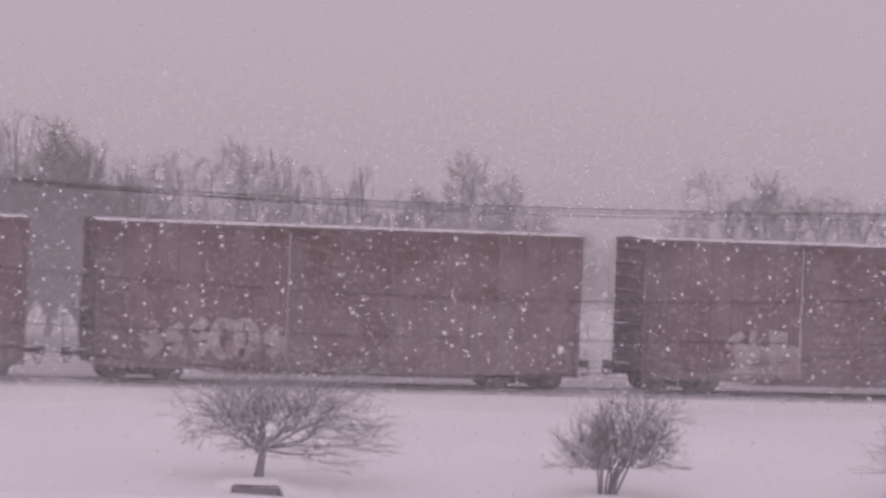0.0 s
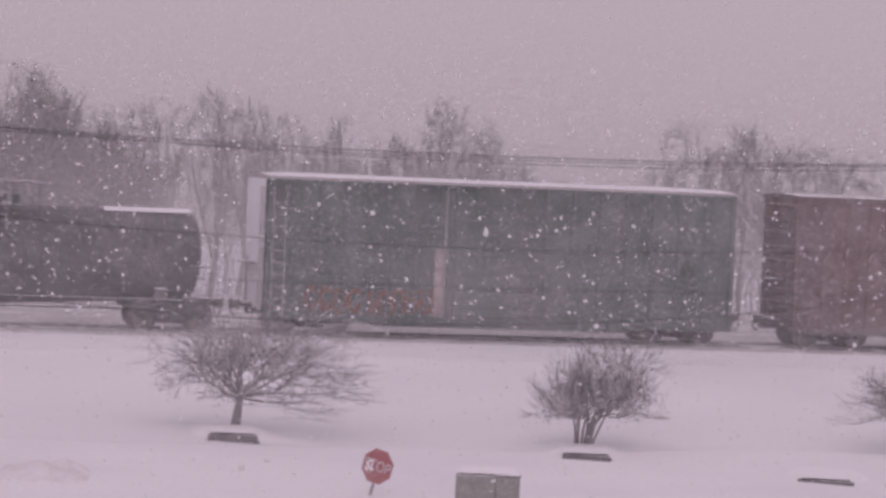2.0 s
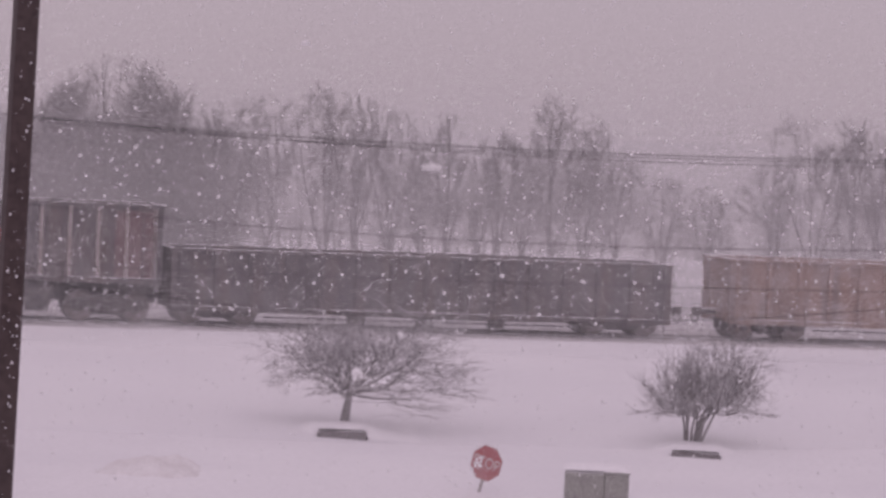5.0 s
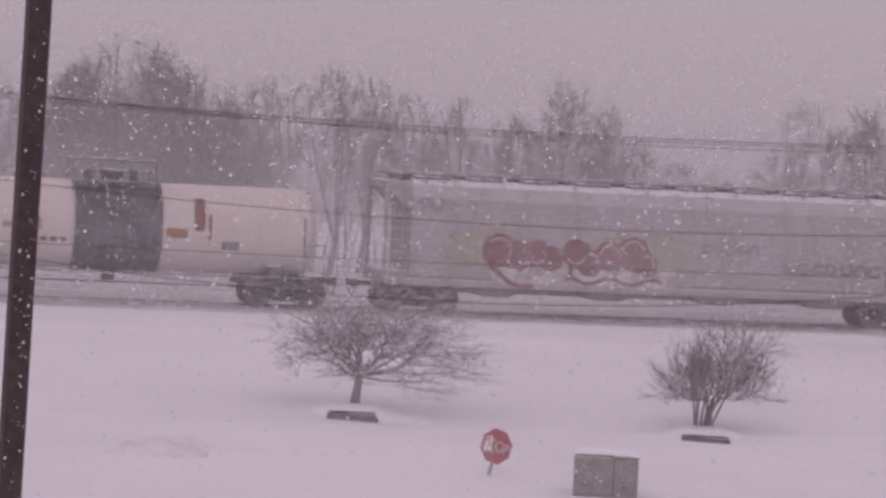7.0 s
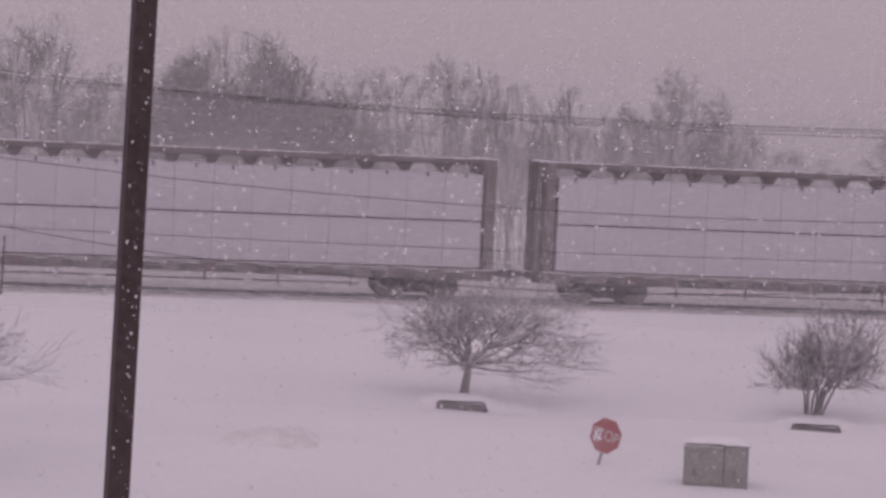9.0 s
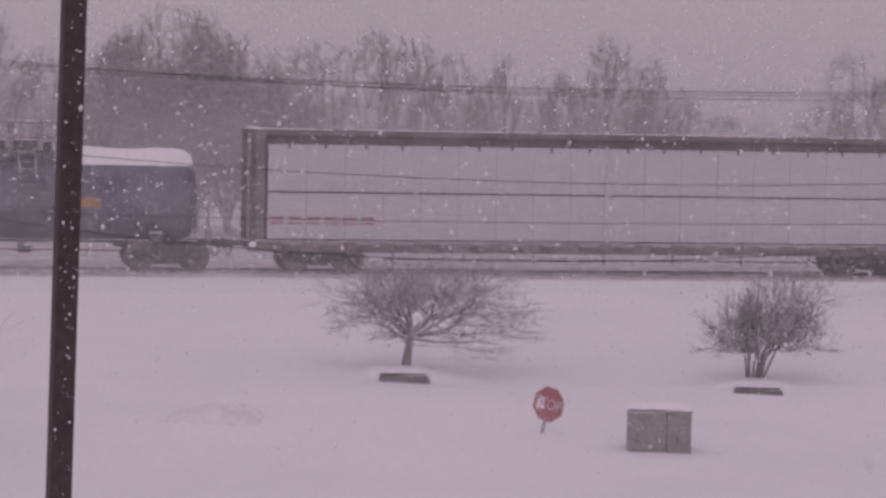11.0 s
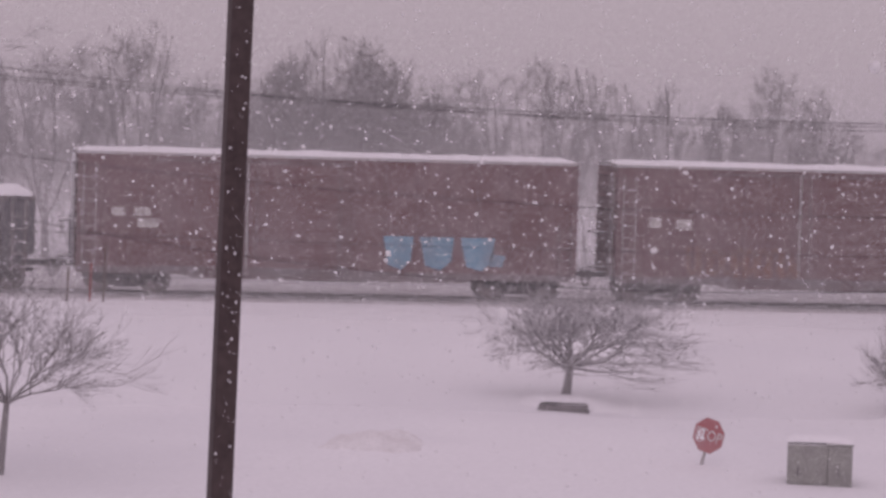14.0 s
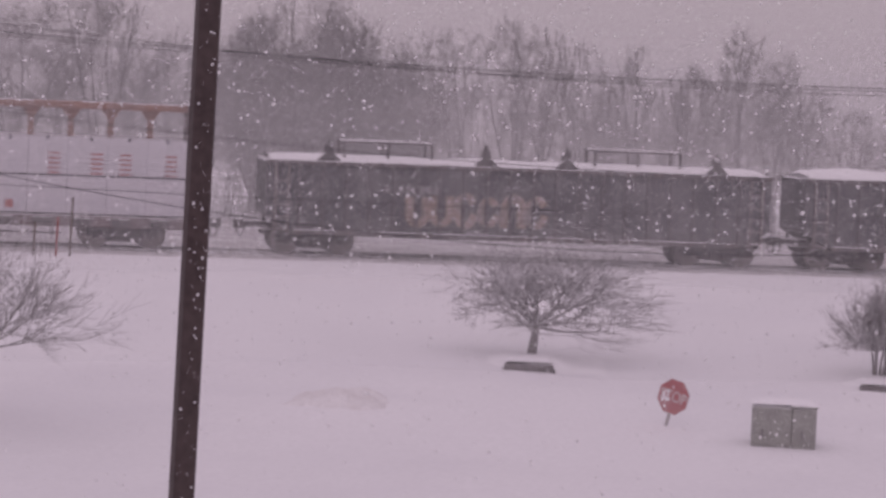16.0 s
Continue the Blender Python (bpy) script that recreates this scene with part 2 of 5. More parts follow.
def quick_mesh(name, verts, faces, mat):
    """A mesh from arrays whose faces all have the same number of corners."""
    me = bpy.data.meshes.new(name)
    verts, faces = np.asarray(verts, np.float32), np.asarray(faces, np.int32)
    n, k = faces.shape
    me.vertices.add(len(verts))
    me.vertices.foreach_set("co", verts.ravel())
    me.loops.add(n * k)
    me.loops.foreach_set("vertex_index", faces.ravel())
    me.polygons.add(n)
    me.polygons.foreach_set("loop_start", np.arange(n, dtype=np.int32) * k)
    me.update(calc_edges=True)
    me.materials.append(M[mat])
    return me


# ---- ground, track ----
RAIL_Z, TRACK_Y = 1.54, 98.1


def ground_z(x, y):
    z = 0.047 * min(max(y - 60.5, 0.0), 30.0)
    z += 0.17 * min(max((y - 90.0) / 3.6, 0.0), 1.0)
    if y > 93.9:
        z -= 0.4 * min((y - 93.9) / 1.6, 1.0)
    if y > 116:
        z += 0.02 * min(y - 116, 24)
    fade = 1.0 if y < 90 else max(0.0, 1 - (y - 90) / 3)
    z += fade * (0.16 * noise.noise((x * 0.09, y * 0.09, 1.3)) + 0.05 * noise.noise((x * 0.4, y * 0.4, 4.0)))
    for cx, cy, h in ((9.2, 66.5, 0.22), (10.6, 63.0, 0.1), (5.0, 66.0, -0.08)):
        d = ((x - cx) / 2.2) ** 2 + ((y - cy) / 1.3) ** 2
        z += h * math.exp(-d)
    return z


def make_ground():
    xs = [-1500, -600, -250, -120, -70] + [-40 + 0.7 * i for i in range(158)] + [90, 130, 250, 600, 1500]
    ys = [-400, -150, -50, 0, 25, 40] + [48 + 0.6 * i for i in range(82)] + [98, 101, 104, 108, 115, 125, 140, 180, 300, 700, 2500]
    verts = [(x, y, ground_z(x, y)) for y in ys for x in xs]
    w = len(xs)
    faces = [(j * w + i, j * w + i + 1, (j + 1) * w + i + 1, (j + 1) * w + i) for j in range(len(ys) - 1) for i in range(w - 1)]
    me = quick_mesh("ground", verts, faces, "snow")
    me.polygons.foreach_set("use_smooth", [True] * len(me.polygons))
    return tagged(link("ground", me), "snow-covered bank and lot with soft drifts", "snow ground", kind="structure")


make_ground()


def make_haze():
    """Plain pale distance: a glowing band added as haze beyond the thicket, as bright as the sky at the horizon."""
    m = bpy.data.materials.new("backdrop_glow")
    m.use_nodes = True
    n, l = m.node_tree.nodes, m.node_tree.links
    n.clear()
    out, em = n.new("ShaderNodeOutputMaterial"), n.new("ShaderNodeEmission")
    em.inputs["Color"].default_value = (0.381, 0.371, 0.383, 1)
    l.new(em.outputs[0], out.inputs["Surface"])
    M["backdrop_glow"] = m
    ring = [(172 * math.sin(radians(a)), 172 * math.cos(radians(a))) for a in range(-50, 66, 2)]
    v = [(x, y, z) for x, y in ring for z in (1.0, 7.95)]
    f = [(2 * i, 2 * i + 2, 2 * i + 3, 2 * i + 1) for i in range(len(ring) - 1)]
    tagged(link("backdrop", quick_mesh("backdrop", v, f, "backdrop_glow")), "glowing pale backdrop standing in for distant haze", "haze", kind="structure")


make_haze()


def make_track():
    bm = bmesh.new()
    # bed widened to y 116 to grey the strip seen under the cars
    extrude_x(bm, [(94.3, 1.05), (95.9, 1.485), (116.0, 1.485), (117.4, 1.1)], -400, 400)
    tagged(part("ballast", bm, "ballast"), "gravel ballast dusted with snow", "ballast", kind="structure")
    for y in (TRACK_Y - 0.75, TRACK_Y + 0.75):
        bm = bmesh.new()
        extrude_x(bm, [(y - 0.07, 1.37), (y - 0.07, 1.385), (y - 0.012, 1.41), (y - 0.012, 1.49), (y - 0.036, 1.5), (y - 0.036, 1.54),
                       (y + 0.036, 1.54), (y + 0.036, 1.5), (y + 0.012, 1.49), (y + 0.012, 1.41), (y + 0.07, 1.385), (y + 0.07, 1.37)], -400, 400)
        tagged(part("rail", bm, "rail"), "rusty steel rail on ties", "rail", "rails of the track", "structure")
    rng = np.random.default_rng(4)
    corner = np.array([(sx * 0.11, sy * 1.3, sz * 0.09) for sx in (-1, 1) for sy in (-1, 1) for sz in (-1, 1)])
    quads = np.array([(0, 1, 3, 2), (4, 6, 7, 5), (0, 4, 5, 1), (2, 3, 7, 6), (0, 2, 6, 4), (1, 5, 7, 3)])
    v, f = [], []
    for i in range(700):
        c = np.array((-180 + i * 0.52 + rng.uniform(-0.03, 0.03), TRACK_Y, 1.402 + rng.uniform(-0.006, 0.004)))
        f.append(quads + 8 * i)
        v.append(corner + c)
    tagged(link("railway_ties", quick_mesh("ties", np.concatenate(v), np.concatenate(f), "tie")), "dark wooden ties half buried in snowy ballast", "ties", kind="stuff")


make_track()

# ---- trees ----


def grow(rng, start, way, length, radius, depth, spread, rise, kids, out, level=0, wig=0.16):
    """Adds (from, to, radius, radius, level) pieces of one limb and of the limbs on it."""
    p, d = np.array(start, float), np.array(way, float)
    d /= np.linalg.norm(d)
    steps = 4 if level < 2 else 3
    nodes = []
    for s in range(steps):
        d = d + rng.normal(0, wig, 3) + np.array((0, 0, rise * 0.25))
        d /= np.linalg.norm(d)
        q = p + d * length / steps
        r0, r1 = radius * (1 - 0.55 * s / steps), radius * (1 - 0.55 * (s + 1) / steps)
        out.append((*p, *q, r0, r1, level))
        nodes.append((q, d, r1))
        p = q
    if depth == 0:
        return
    for k in range(kids):
        q, dd, r = nodes[-1] if k == 0 else nodes[rng.integers(max(0, steps - 3), steps)]
        side = rng.normal(0, 1, 3)
        side -= dd * side.dot(dd)
        side /= np.linalg.norm(side) + 1e-9
        nd = dd + side * spread * rng.uniform(0.5, 1.2)
        grow(rng, q, nd, length * rng.uniform(0.55, 0.8), r * rng.uniform(0.6, 0.85), depth - 1, spread, rise, kids, out, level + 1, wig)


def tubes(segs, sides=3):
    s = np.array(segs)
    a, b, r0, r1 = s[:, :3], s[:, 3:6], s[:, 6:7], s[:, 7:8]
    d = b - a
    d /= np.linalg.norm(d, axis=1, keepdims=True) + 1e-9
    ref = np.where(np.abs(d[:, 2:3]) > 0.9, np.array([[1.0, 0, 0]]), np.array([[0, 0, 1.0]]))
    u = np.cross(d, ref)
    u /= np.linalg.norm(u, axis=1, keepdims=True) + 1e-9
    w = np.cross(d, u)
    rings = []
    for base, r in ((a, r0), (b, r1)):
        for k in range(sides):
            t = 2 * math.pi * k / sides
            rings.append(base + r * (math.cos(t) * u + math.sin(t) * w))
    v = np.stack(rings, 1).reshape(-1, 3)
    q = np.array([(k, (k + 1) % sides, sides + (k + 1) % sides, sides + k) for k in range(sides)])
    f = (np.arange(len(s))[:, None, None] * 2 * sides + q[None]).reshape(-1, 4)
    return v, f


def cable(points, r, sides=5):
    """One unbroken round cable through the points."""
    p = np.array(points)
    n = len(p)
    v = [p[i] + r * np.array((0, math.cos(2 * math.pi * k / sides), math.sin(2 * math.pi * k / sides))) for i in range(n) for k in range(sides)]
    f = [(i * sides + k, i * sides + (k + 1) % sides, (i + 1) * sides + (k + 1) % sides, (i + 1) * sides + k) for i in range(n - 1) for k in range(sides)]
    return v, f


def fit_extent(segs, left, right, low, top, deep):
    """Stretches a crown to fit the camera's view: its reach to both sides, its lowest twigs and its height."""
    s = np.array(segs)
    ends = s[:, 3:6]
    lo, hi = np.percentile(ends[:, 0], 1), np.percentile(ends[:, 0], 99)
    zl, zh = np.percentile(ends[:, 2], 1), np.percentile(ends[:, 2], 99.3)
    yd = np.percentile(np.abs(ends[:, 1]), 98)
    for o in (0, 3):
        x = s[:, o]
        s[:, o] = np.where(x < 0, x * left / min(lo, -0.1), x * right / max(hi, 0.1))
        s[:, o + 1] *= deep / yd
        z = s[:, o + 2]
        s[:, o + 2] = np.where(z > 0, z * top / zh, z * low / min(zl, -0.05))
    return s


def make_tree(name, x, y, trunk_h, trunk_r, lean, limbs, limb_up, length, depth, kids, spread, rise, reach, seed, mat, label, group, twig=0.5, wig=0.16):
    rng = np.random.default_rng(seed)
    crown, trunk = [], []
    top = np.array((lean, 0, trunk_h))
    for i in range(4):
        a, b = top * i / 4, top * (i + 1) / 4
        trunk.append((*a, *b, trunk_r * (1.25 - 0.12 * i), trunk_r * (1.25 - 0.12 * (i + 1)), 0))
    for k in range(limbs):
        t = 2 * math.pi * (k + rng.uniform(-0.3, 0.3)) / limbs
        up = limb_up * rng.uniform(0.2, 2.0)
        grow(rng, (0, 0, 0), (math.cos(t), 0.8 * math.sin(t), up), length * rng.uniform(0.8, 1.15), trunk_r * twig, depth, spread, rise, kids, crown, 1, wig)
    left, right, low, high, deep = reach
    s = fit_extent(crown, left, right, low - trunk_h, high - trunk_h, deep)
    s[:, 0:3] += top
    s[:, 3:6] += top
    s[:, 6:8] = np.maximum(s[:, 6:8], 0.005)
    thing = empty(name)
    thing.location = (x, y, ground_z(x, y) - 0.04)
    v, f = tubes(trunk, 8)
    link("trunk", quick_mesh("trunk", v, f, mat), thing)
    v, f = tubes(s, 3)
    link("crown", quick_mesh("crown", v, f, mat), thing, label="fine bare twigs paled by painted haze, near ones snowy")
    return tagged(thing, label, "tree", group)


def polar(az, dist):
    return dist * math.sin(radians(az)), dist * math.cos(radians(az))


FRONT = "small bare trees on the bank"
x, y = polar(11.15, 76.6)
make_tree("crabapple_tree", x, y, 0.78, 0.105, 0.1, 20, 0.8, 1.3, 3, 5, 0.8, 0.2, (-2.05, 3.1, 0.62, 3.0, 1.8), 11, "bark", "low bare tree with a wide spreading crown on a snowy bank", FRONT, 0.46, 0.27)
x, y = polar(0.76, 63.2)
make_tree("bare_tree", x, y, 1.5, 0.075, 0.12, 13, 0.75, 1.6, 3, 5, 0.6, 0.1, (-2.4, 2.45, 1.42, 4.3, 2.0), 23, "bark", "slender bare tree with upswept branches in the snow", FRONT, 0.5, 0.13)


def make_shrub(az, dist, reach, seed):
    """Several stems from one foot."""
    rng = np.random.default_rng(seed)
    x, y = polar(az, dist)
    thing = empty("shrub")
    thing.location = (x, y, ground_z(x, y) - 0.05)
    stems, crown = [], []
    for k in range(11):
        foot = np.array((rng.uniform(-0.17, 0.17), rng.uniform(-0.15, 0.15), 0))
        tip = foot + np.array((foot[0] * 1.6 + 0.16 + rng.uniform(-0.12, 0.12), rng.uniform(-0.2, 0.2), rng.uniform(0.7, 1.05)))
        mid = (foot + tip) / 2 + rng.normal(0, 0.03, 3)
        stems += [(*foot, *mid, 0.036, 0.03, 0), (*mid, *tip, 0.03, 0.022, 0)]
        for j in range(5):
            start = tip - np.array((0, 0, 0.8 + 0.07 * j))
            grow(rng, start, (rng.normal(0, 0.75) + 2.2 * foot[0], rng.normal(0, 0.6), rng.uniform(0.25, 1.2)), rng.uniform(0.5, 0.8), 0.022, 2, 0.85, 0.16, 6, crown, 1, 0.24)
    left, right, low, high, deep = reach
    s = fit_extent(crown, left, right, low - 0.8, high - 0.8, deep)
    s[:, (2, 5)] += 0.8
    s[:, 6:8] = np.maximum(s[:, 6:8], 0.005)
    v, f = tubes(stems, 6)
    link("stem", quick_mesh("stem", v, f, "bark"), thing)
    v, f = tubes(s, 3)
    link("crown", quick_mesh("crown", v, f, "bark"), thing, label="fine bare twigs paled by painted haze, near ones snowy")
    return tagged(thing, "bare many-stemmed shrub on a snowy bank", "shrub", FRONT)


make_shrub(17.6, 76.8, (-1.3, 1.9, 0.66, 2.75, 1.2), 31)
make_shrub(23.5, 79.5, (-1.75, 1.6, 0.75, 2.3, 1.2), 37)



def make_vase_tree(x, y, high, half, fork, stems, branches, kids, spread, seed, label, trunk_r, mid):
    """A tree that forks low into several rising stems, with upswept side branches along each."""
    rng = np.random.default_rng(seed)
    trunk, wood = [], []
    top = np.array((rng.normal(0, 0.02 * high), 0, fork * high))
    for i in range(3):
        trunk.append((*(top * i / 3), *(top * (i + 1) / 3), trunk_r * (1.2 - 0.1 * i), trunk_r * (1.1 - 0.1 * i), 0))
    for k in range(stems):
        t = 2 * math.pi * (k + rng.uniform(-0.3, 0.3)) / stems
        lean = spread * rng.uniform(0.25, 1.0)
        d = np.array((math.cos(t) * lean, math.sin(t) * lean, 1.0))
        long = high * (1 - fork) * rng.uniform(0.72, 1.0)
        p, n = top * rng.uniform(0.7, 1.0), 8
        for i in range(n):
            d = d / np.linalg.norm(d) + rng.normal(0, 0.07, 3)
            d[2] += 0.03
            d /= np.linalg.norm(d)
            q = p + d * long / n
            r0, r1 = (max(0.014, trunk_r * 0.62 * (1 - 0.85 * (i + o) / n)) for o in (0, 1))
            wood.append((*p, *q, r0, r1, 0))
            p = q
            if i == 0:
                continue
            for b in range(branches):
                side = rng.normal(0, 1, 3)
                side -= d * side.dot(d)
                side /= np.linalg.norm(side) + 1e-9
                reach = long * rng.uniform(0.12, 0.27) * (1.2 - 0.6 * i / n)
                grow(rng, p - d * long / n * rng.random(), d + side * rng.uniform(0.6, 1.3), reach, max(0.011, r1 * 0.5), 2, 0.62, 0.1, kids, wood, 1, 0.13)
    s = np.array(wood)
    z99, lo, hi = np.percentile(s[:, 5], 97), np.percentile(s[:, 3], 4), np.percentile(s[:, 3], 96)
    for o in (0, 3):
        s[:, o] *= np.where(s[:, o] < 0, -half / min(lo, -0.2), half / max(hi, 0.2))
        s[:, o + 1] *= 2 * half / (hi - lo)
        over = s[:, o + 2] > top[2]
        s[:, o + 2] = np.where(over, top[2] + (s[:, o + 2] - top[2]) * (high - top[2]) / (z99 - top[2]), s[:, o + 2])
    out = (s[:, 3] / (1.08 * half)) ** 2 + ((s[:, 5] - mid * high) / ((1.01 - mid) * high)) ** 2
    s = s[(out < rng.uniform(0.8, 1.15, len(s))) | (s[:, 5] < mid * high)]
    s[:, 6:8] = np.maximum(s[:, 6:8], 0.0065)
    thing = empty("leafless_tree")
    thing.location = (x, y, ground_z(x, y) - 0.04)
    v, f = tubes(trunk, 7)
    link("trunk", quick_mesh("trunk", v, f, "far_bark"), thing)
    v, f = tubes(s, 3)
    link("crown", quick_mesh("crown", v, f, "far_bark"), thing, label="fine bare twigs paled by painted haze, near ones snowy")
    return tagged(thing, label, "tree", "trees behind the railway")


# trees behind the track: bearing, distance, height of the top over the camera in degrees, half width, habit
DENSE = [(6.75, 122, 1.1, 2.8), (7.85, 123, 0.66, 2.2), (5.85, 125, 0.55, 1.7), (8.55, 121, 0.08, 1.7), (7.2, 127, 0.5, 2.2)]
VASE = [(9.55, 124, 0.64, 1.5), (10.55, 121, 0.86, 1.35), (11.1, 126, 0.8, 1.3), (11.86, 123, 0.4, 1.0), (12.35, 128, 0.0, 0.9),
        (12.9, 124, 0.42, 0.95), (13.45, 129, -0.1, 0.9), (13.8, 126, 0.1, 1.0), (14.3, 128, 0.1, 0.9), (14.85, 121, 0.83, 1.25),
        (15.5, 124, 0.38, 1.3), (16.1, 127, -0.2, 1.1), (16.9, 131, -0.6, 1.2), (17.7, 133, -0.75, 1.1), (18.85, 128, -0.2, 1.4),
        (19.6, 122, 0.68, 1.5), (20.3, 125, 0.6, 1.4), (20.95, 123, 0.42, 1.4), (21.8, 126, 0.15, 1.5), (22.8, 126, 0.1, 1.5),
        (1.5, 118, 1.16, 2.2), (2.25, 122, 0.9, 1.4), (3.1, 119, 1.25, 1.8), (3.75, 123, 0.72, 1.1), (4.45, 125, 0.34, 1.2),
        (5.0, 127, 0.1, 1.2), (0.6, 121, 0.32, 1.6), (-0.3, 122, 0.2, 1.5)]
for i, (az, dist, top, half) in enumerate(DENSE):
    x, y = polar(az, dist)
    make_vase_tree(x, y, 7.9 + dist * math.tan(radians(top)) - ground_z(x, y), half * 1.12, 0.1, 13, 3, 5, 0.85, 100 + i, "dense round leafless tree behind the railway", 0.16, 0.45)
for i, (az, dist, top, half) in enumerate(VASE):
    x, y = polar(az, dist)
    broad = half > 1.55
    make_vase_tree(x, y, 7.9 + dist * math.tan(radians(top)) - ground_z(x, y), half * 1.2, 0.24, 6 if broad else 4, 2, 5, 0.6 if broad else 0.4, 200 + i, "tall thin leafless tree behind the railway", 0.14 if broad else 0.115, 0.5)


def make_brush():
    """Thin upright saplings and suckers; lower and sparser in the gap of the wood."""
    rng = np.random.default_rng(55)
    segs = []
    for k in range(300):
        az, dist = rng.uniform(-1.5, 24.5), rng.uniform(121, 142)
        x, y = polar(az, dist)
        tall = 1.0 if 8.6 < az < 16.2 else 0.5 if 16.2 < az < 18.8 else 0.75
        h = rng.uniform(2.2, 5.2) * tall
        grow(rng, (x, y, ground_z(x, y) - 0.1), (rng.normal(0, 0.13), rng.normal(0, 0.1), 1), h * 0.62, 0.034, 2, 0.34, 0.3, 3, segs, 1, 0.07)
    s = np.array(segs)
    s[:, 6:8] = np.maximum(s[:, 6:8], 0.0085)
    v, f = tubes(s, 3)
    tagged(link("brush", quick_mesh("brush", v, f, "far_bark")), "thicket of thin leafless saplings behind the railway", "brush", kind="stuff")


make_brush()

# ---- wires and their poles ----
WIRE_Y = 48.0


def make_wires():
    span = (-17.0, 42.0)
    for base, bend, mid, r in ((-0.0043, 0.111, 0.268, 0.0065), (-0.0054, 0.118, 0.262, 0.005), (-0.0066, 0.165, 0.285, 0.005),
                               (-0.0354, 0.194, 0.278, 0.006), (-0.0486, 0.05, 0.24, 0.005), (-0.0615, 0.39, 0.24, 0.006)):
        xs = [span[0] + (span[1] - span[0]) * i / 60 for i in range(61)]
        v, f = cable([(x, WIRE_Y, 7.9 + WIRE_Y * (base + bend * (x / WIRE_Y - mid) ** 2)) for x in xs], r)
        tagged(link("overhead_wire", quick_mesh("overhead_wire", v, f, "wire")), "thin black sagging overhead cable", "cable", "overhead cables")
    for x in span:
        bm = bmesh.new()
        rod(bm, (x, WIRE_Y + 0.16, -0.3), (x, WIRE_Y + 0.16, 12.5), 0.15, 12, 0.11)
        tagged(part("utility_pole", bm, "wood"), "weathered round wooden utility pole", "utility pole", "utility poles")


make_wires()

# ---- lot: lamp post, stop sign, transformer, tree-well edges, stakes ----


def make_lamp_post():
    x, y = polar(4.81, 16.0)
    thing = empty("lamp_post")
    thing.matrix_basis = pose(x - 0.104, y, ground_z(x, y), 0, 1.02, 9.0)
    bm = bmesh.new()
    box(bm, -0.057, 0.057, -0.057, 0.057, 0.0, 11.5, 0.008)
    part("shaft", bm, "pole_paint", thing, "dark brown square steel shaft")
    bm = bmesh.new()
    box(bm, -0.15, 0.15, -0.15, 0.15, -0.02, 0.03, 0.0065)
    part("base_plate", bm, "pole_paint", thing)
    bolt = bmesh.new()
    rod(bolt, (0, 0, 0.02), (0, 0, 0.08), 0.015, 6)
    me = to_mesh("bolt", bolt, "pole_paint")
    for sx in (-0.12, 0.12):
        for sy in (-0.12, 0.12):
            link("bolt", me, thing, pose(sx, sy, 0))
    # snow stuck to the shaft
    rng = np.random.default_rng(8)
    bm = bmesh.new()
    for k in range(170):
        z, u = rng.uniform(4.5, 9.5), rng.uniform(-0.05, 0.052)
        r = 0.002 + 0.006 * rng.random() ** 3
        bmesh.ops.create_icosphere(bm, subdivisions=1, radius=r, matrix=Matrix.Translation((u, -0.058, z)) @ Matrix.Diagonal((1, 0.6, rng.uniform(0.7, 1.6), 1)))
    tagged(part("stuck_snow", bm, "loose_snow", thing, "specks of snow stuck to the shaft"), kind="stuff")
    tagged(thing, "dark brown square steel lamp post in the lot", "lamp post")


make_lamp_post()


def octagon(bm, r, y0, y1):
    prism(bm, [(r * math.cos(radians(22.5 + 45 * i)), r * math.sin(radians(22.5 + 45 * i))) for i in range(8)], y0, y1)


def make_stop_sign():
    thing = empty("stop_sign")
    x, y = polar(13.81, 66.7)
    thing.matrix_basis = pose(x, y, 0.84, -4, 13, -44)
    bm = bmesh.new()
    octagon(bm, 0.405, 0.004, 0.012)
    part("rim", bm, "sign_white", thing, "white rim")
    bm = bmesh.new()
    octagon(bm, 0.388, -0.001, 0.004)
    part("plate", bm, "sign_red", thing, "red octagonal plate with haze painted in")
    cu = bpy.data.curves.new("letters", "FONT")
    cu.body, cu.size, cu.align_x, cu.align_y, cu.extrude = "STOP", 0.3, "CENTER", "CENTER", 0.003
    tmp = new("letters", cu)
    bpy.context.view_layer.update()
    me = bpy.data.meshes.new_from_object(tmp.evaluated_get(bpy.context.evaluated_depsgraph_get()))
    bpy.data.objects.remove(tmp)
    me.materials.clear()
    me.materials.append(M["sign_white"])
    link("letters", me, thing, pose(0, -0.004, 0, 90, 0, 0) @ Matrix.Diagonal((0.92, 1.12, 1, 1)), "white letters STOP")
    bm = bmesh.new()
    rng = np.random.default_rng(3)
    for k in range(46):
        a, r = rng.uniform(0, 6.28), 0.15 * rng.random() ** 0.6
        rr = rng.uniform(0.008, 0.034)
        bmesh.ops.create_icosphere(bm, subdivisions=1, radius=rr, matrix=Matrix.Translation((-0.19 + r * math.cos(a) * 0.8, -0.006, -0.05 + r * math.sin(a))) @ Matrix.Diagonal((1, 0.22, 1, 1)))
    part("clinging_snow", bm, "loose_snow", thing, "snow stuck on the face")
    bm = bmesh.new()
    prism(bm, [(-0.03, -1.3), (0.03, -1.3), (0.03, 0.3), (-0.03, 0.3)], 0.014, 0.05)
    part("post", bm, "galvanised", thing, "steel post")
    tagged(thing, "leaning red stop sign half buried in snow", "stop sign")


make_stop_sign()


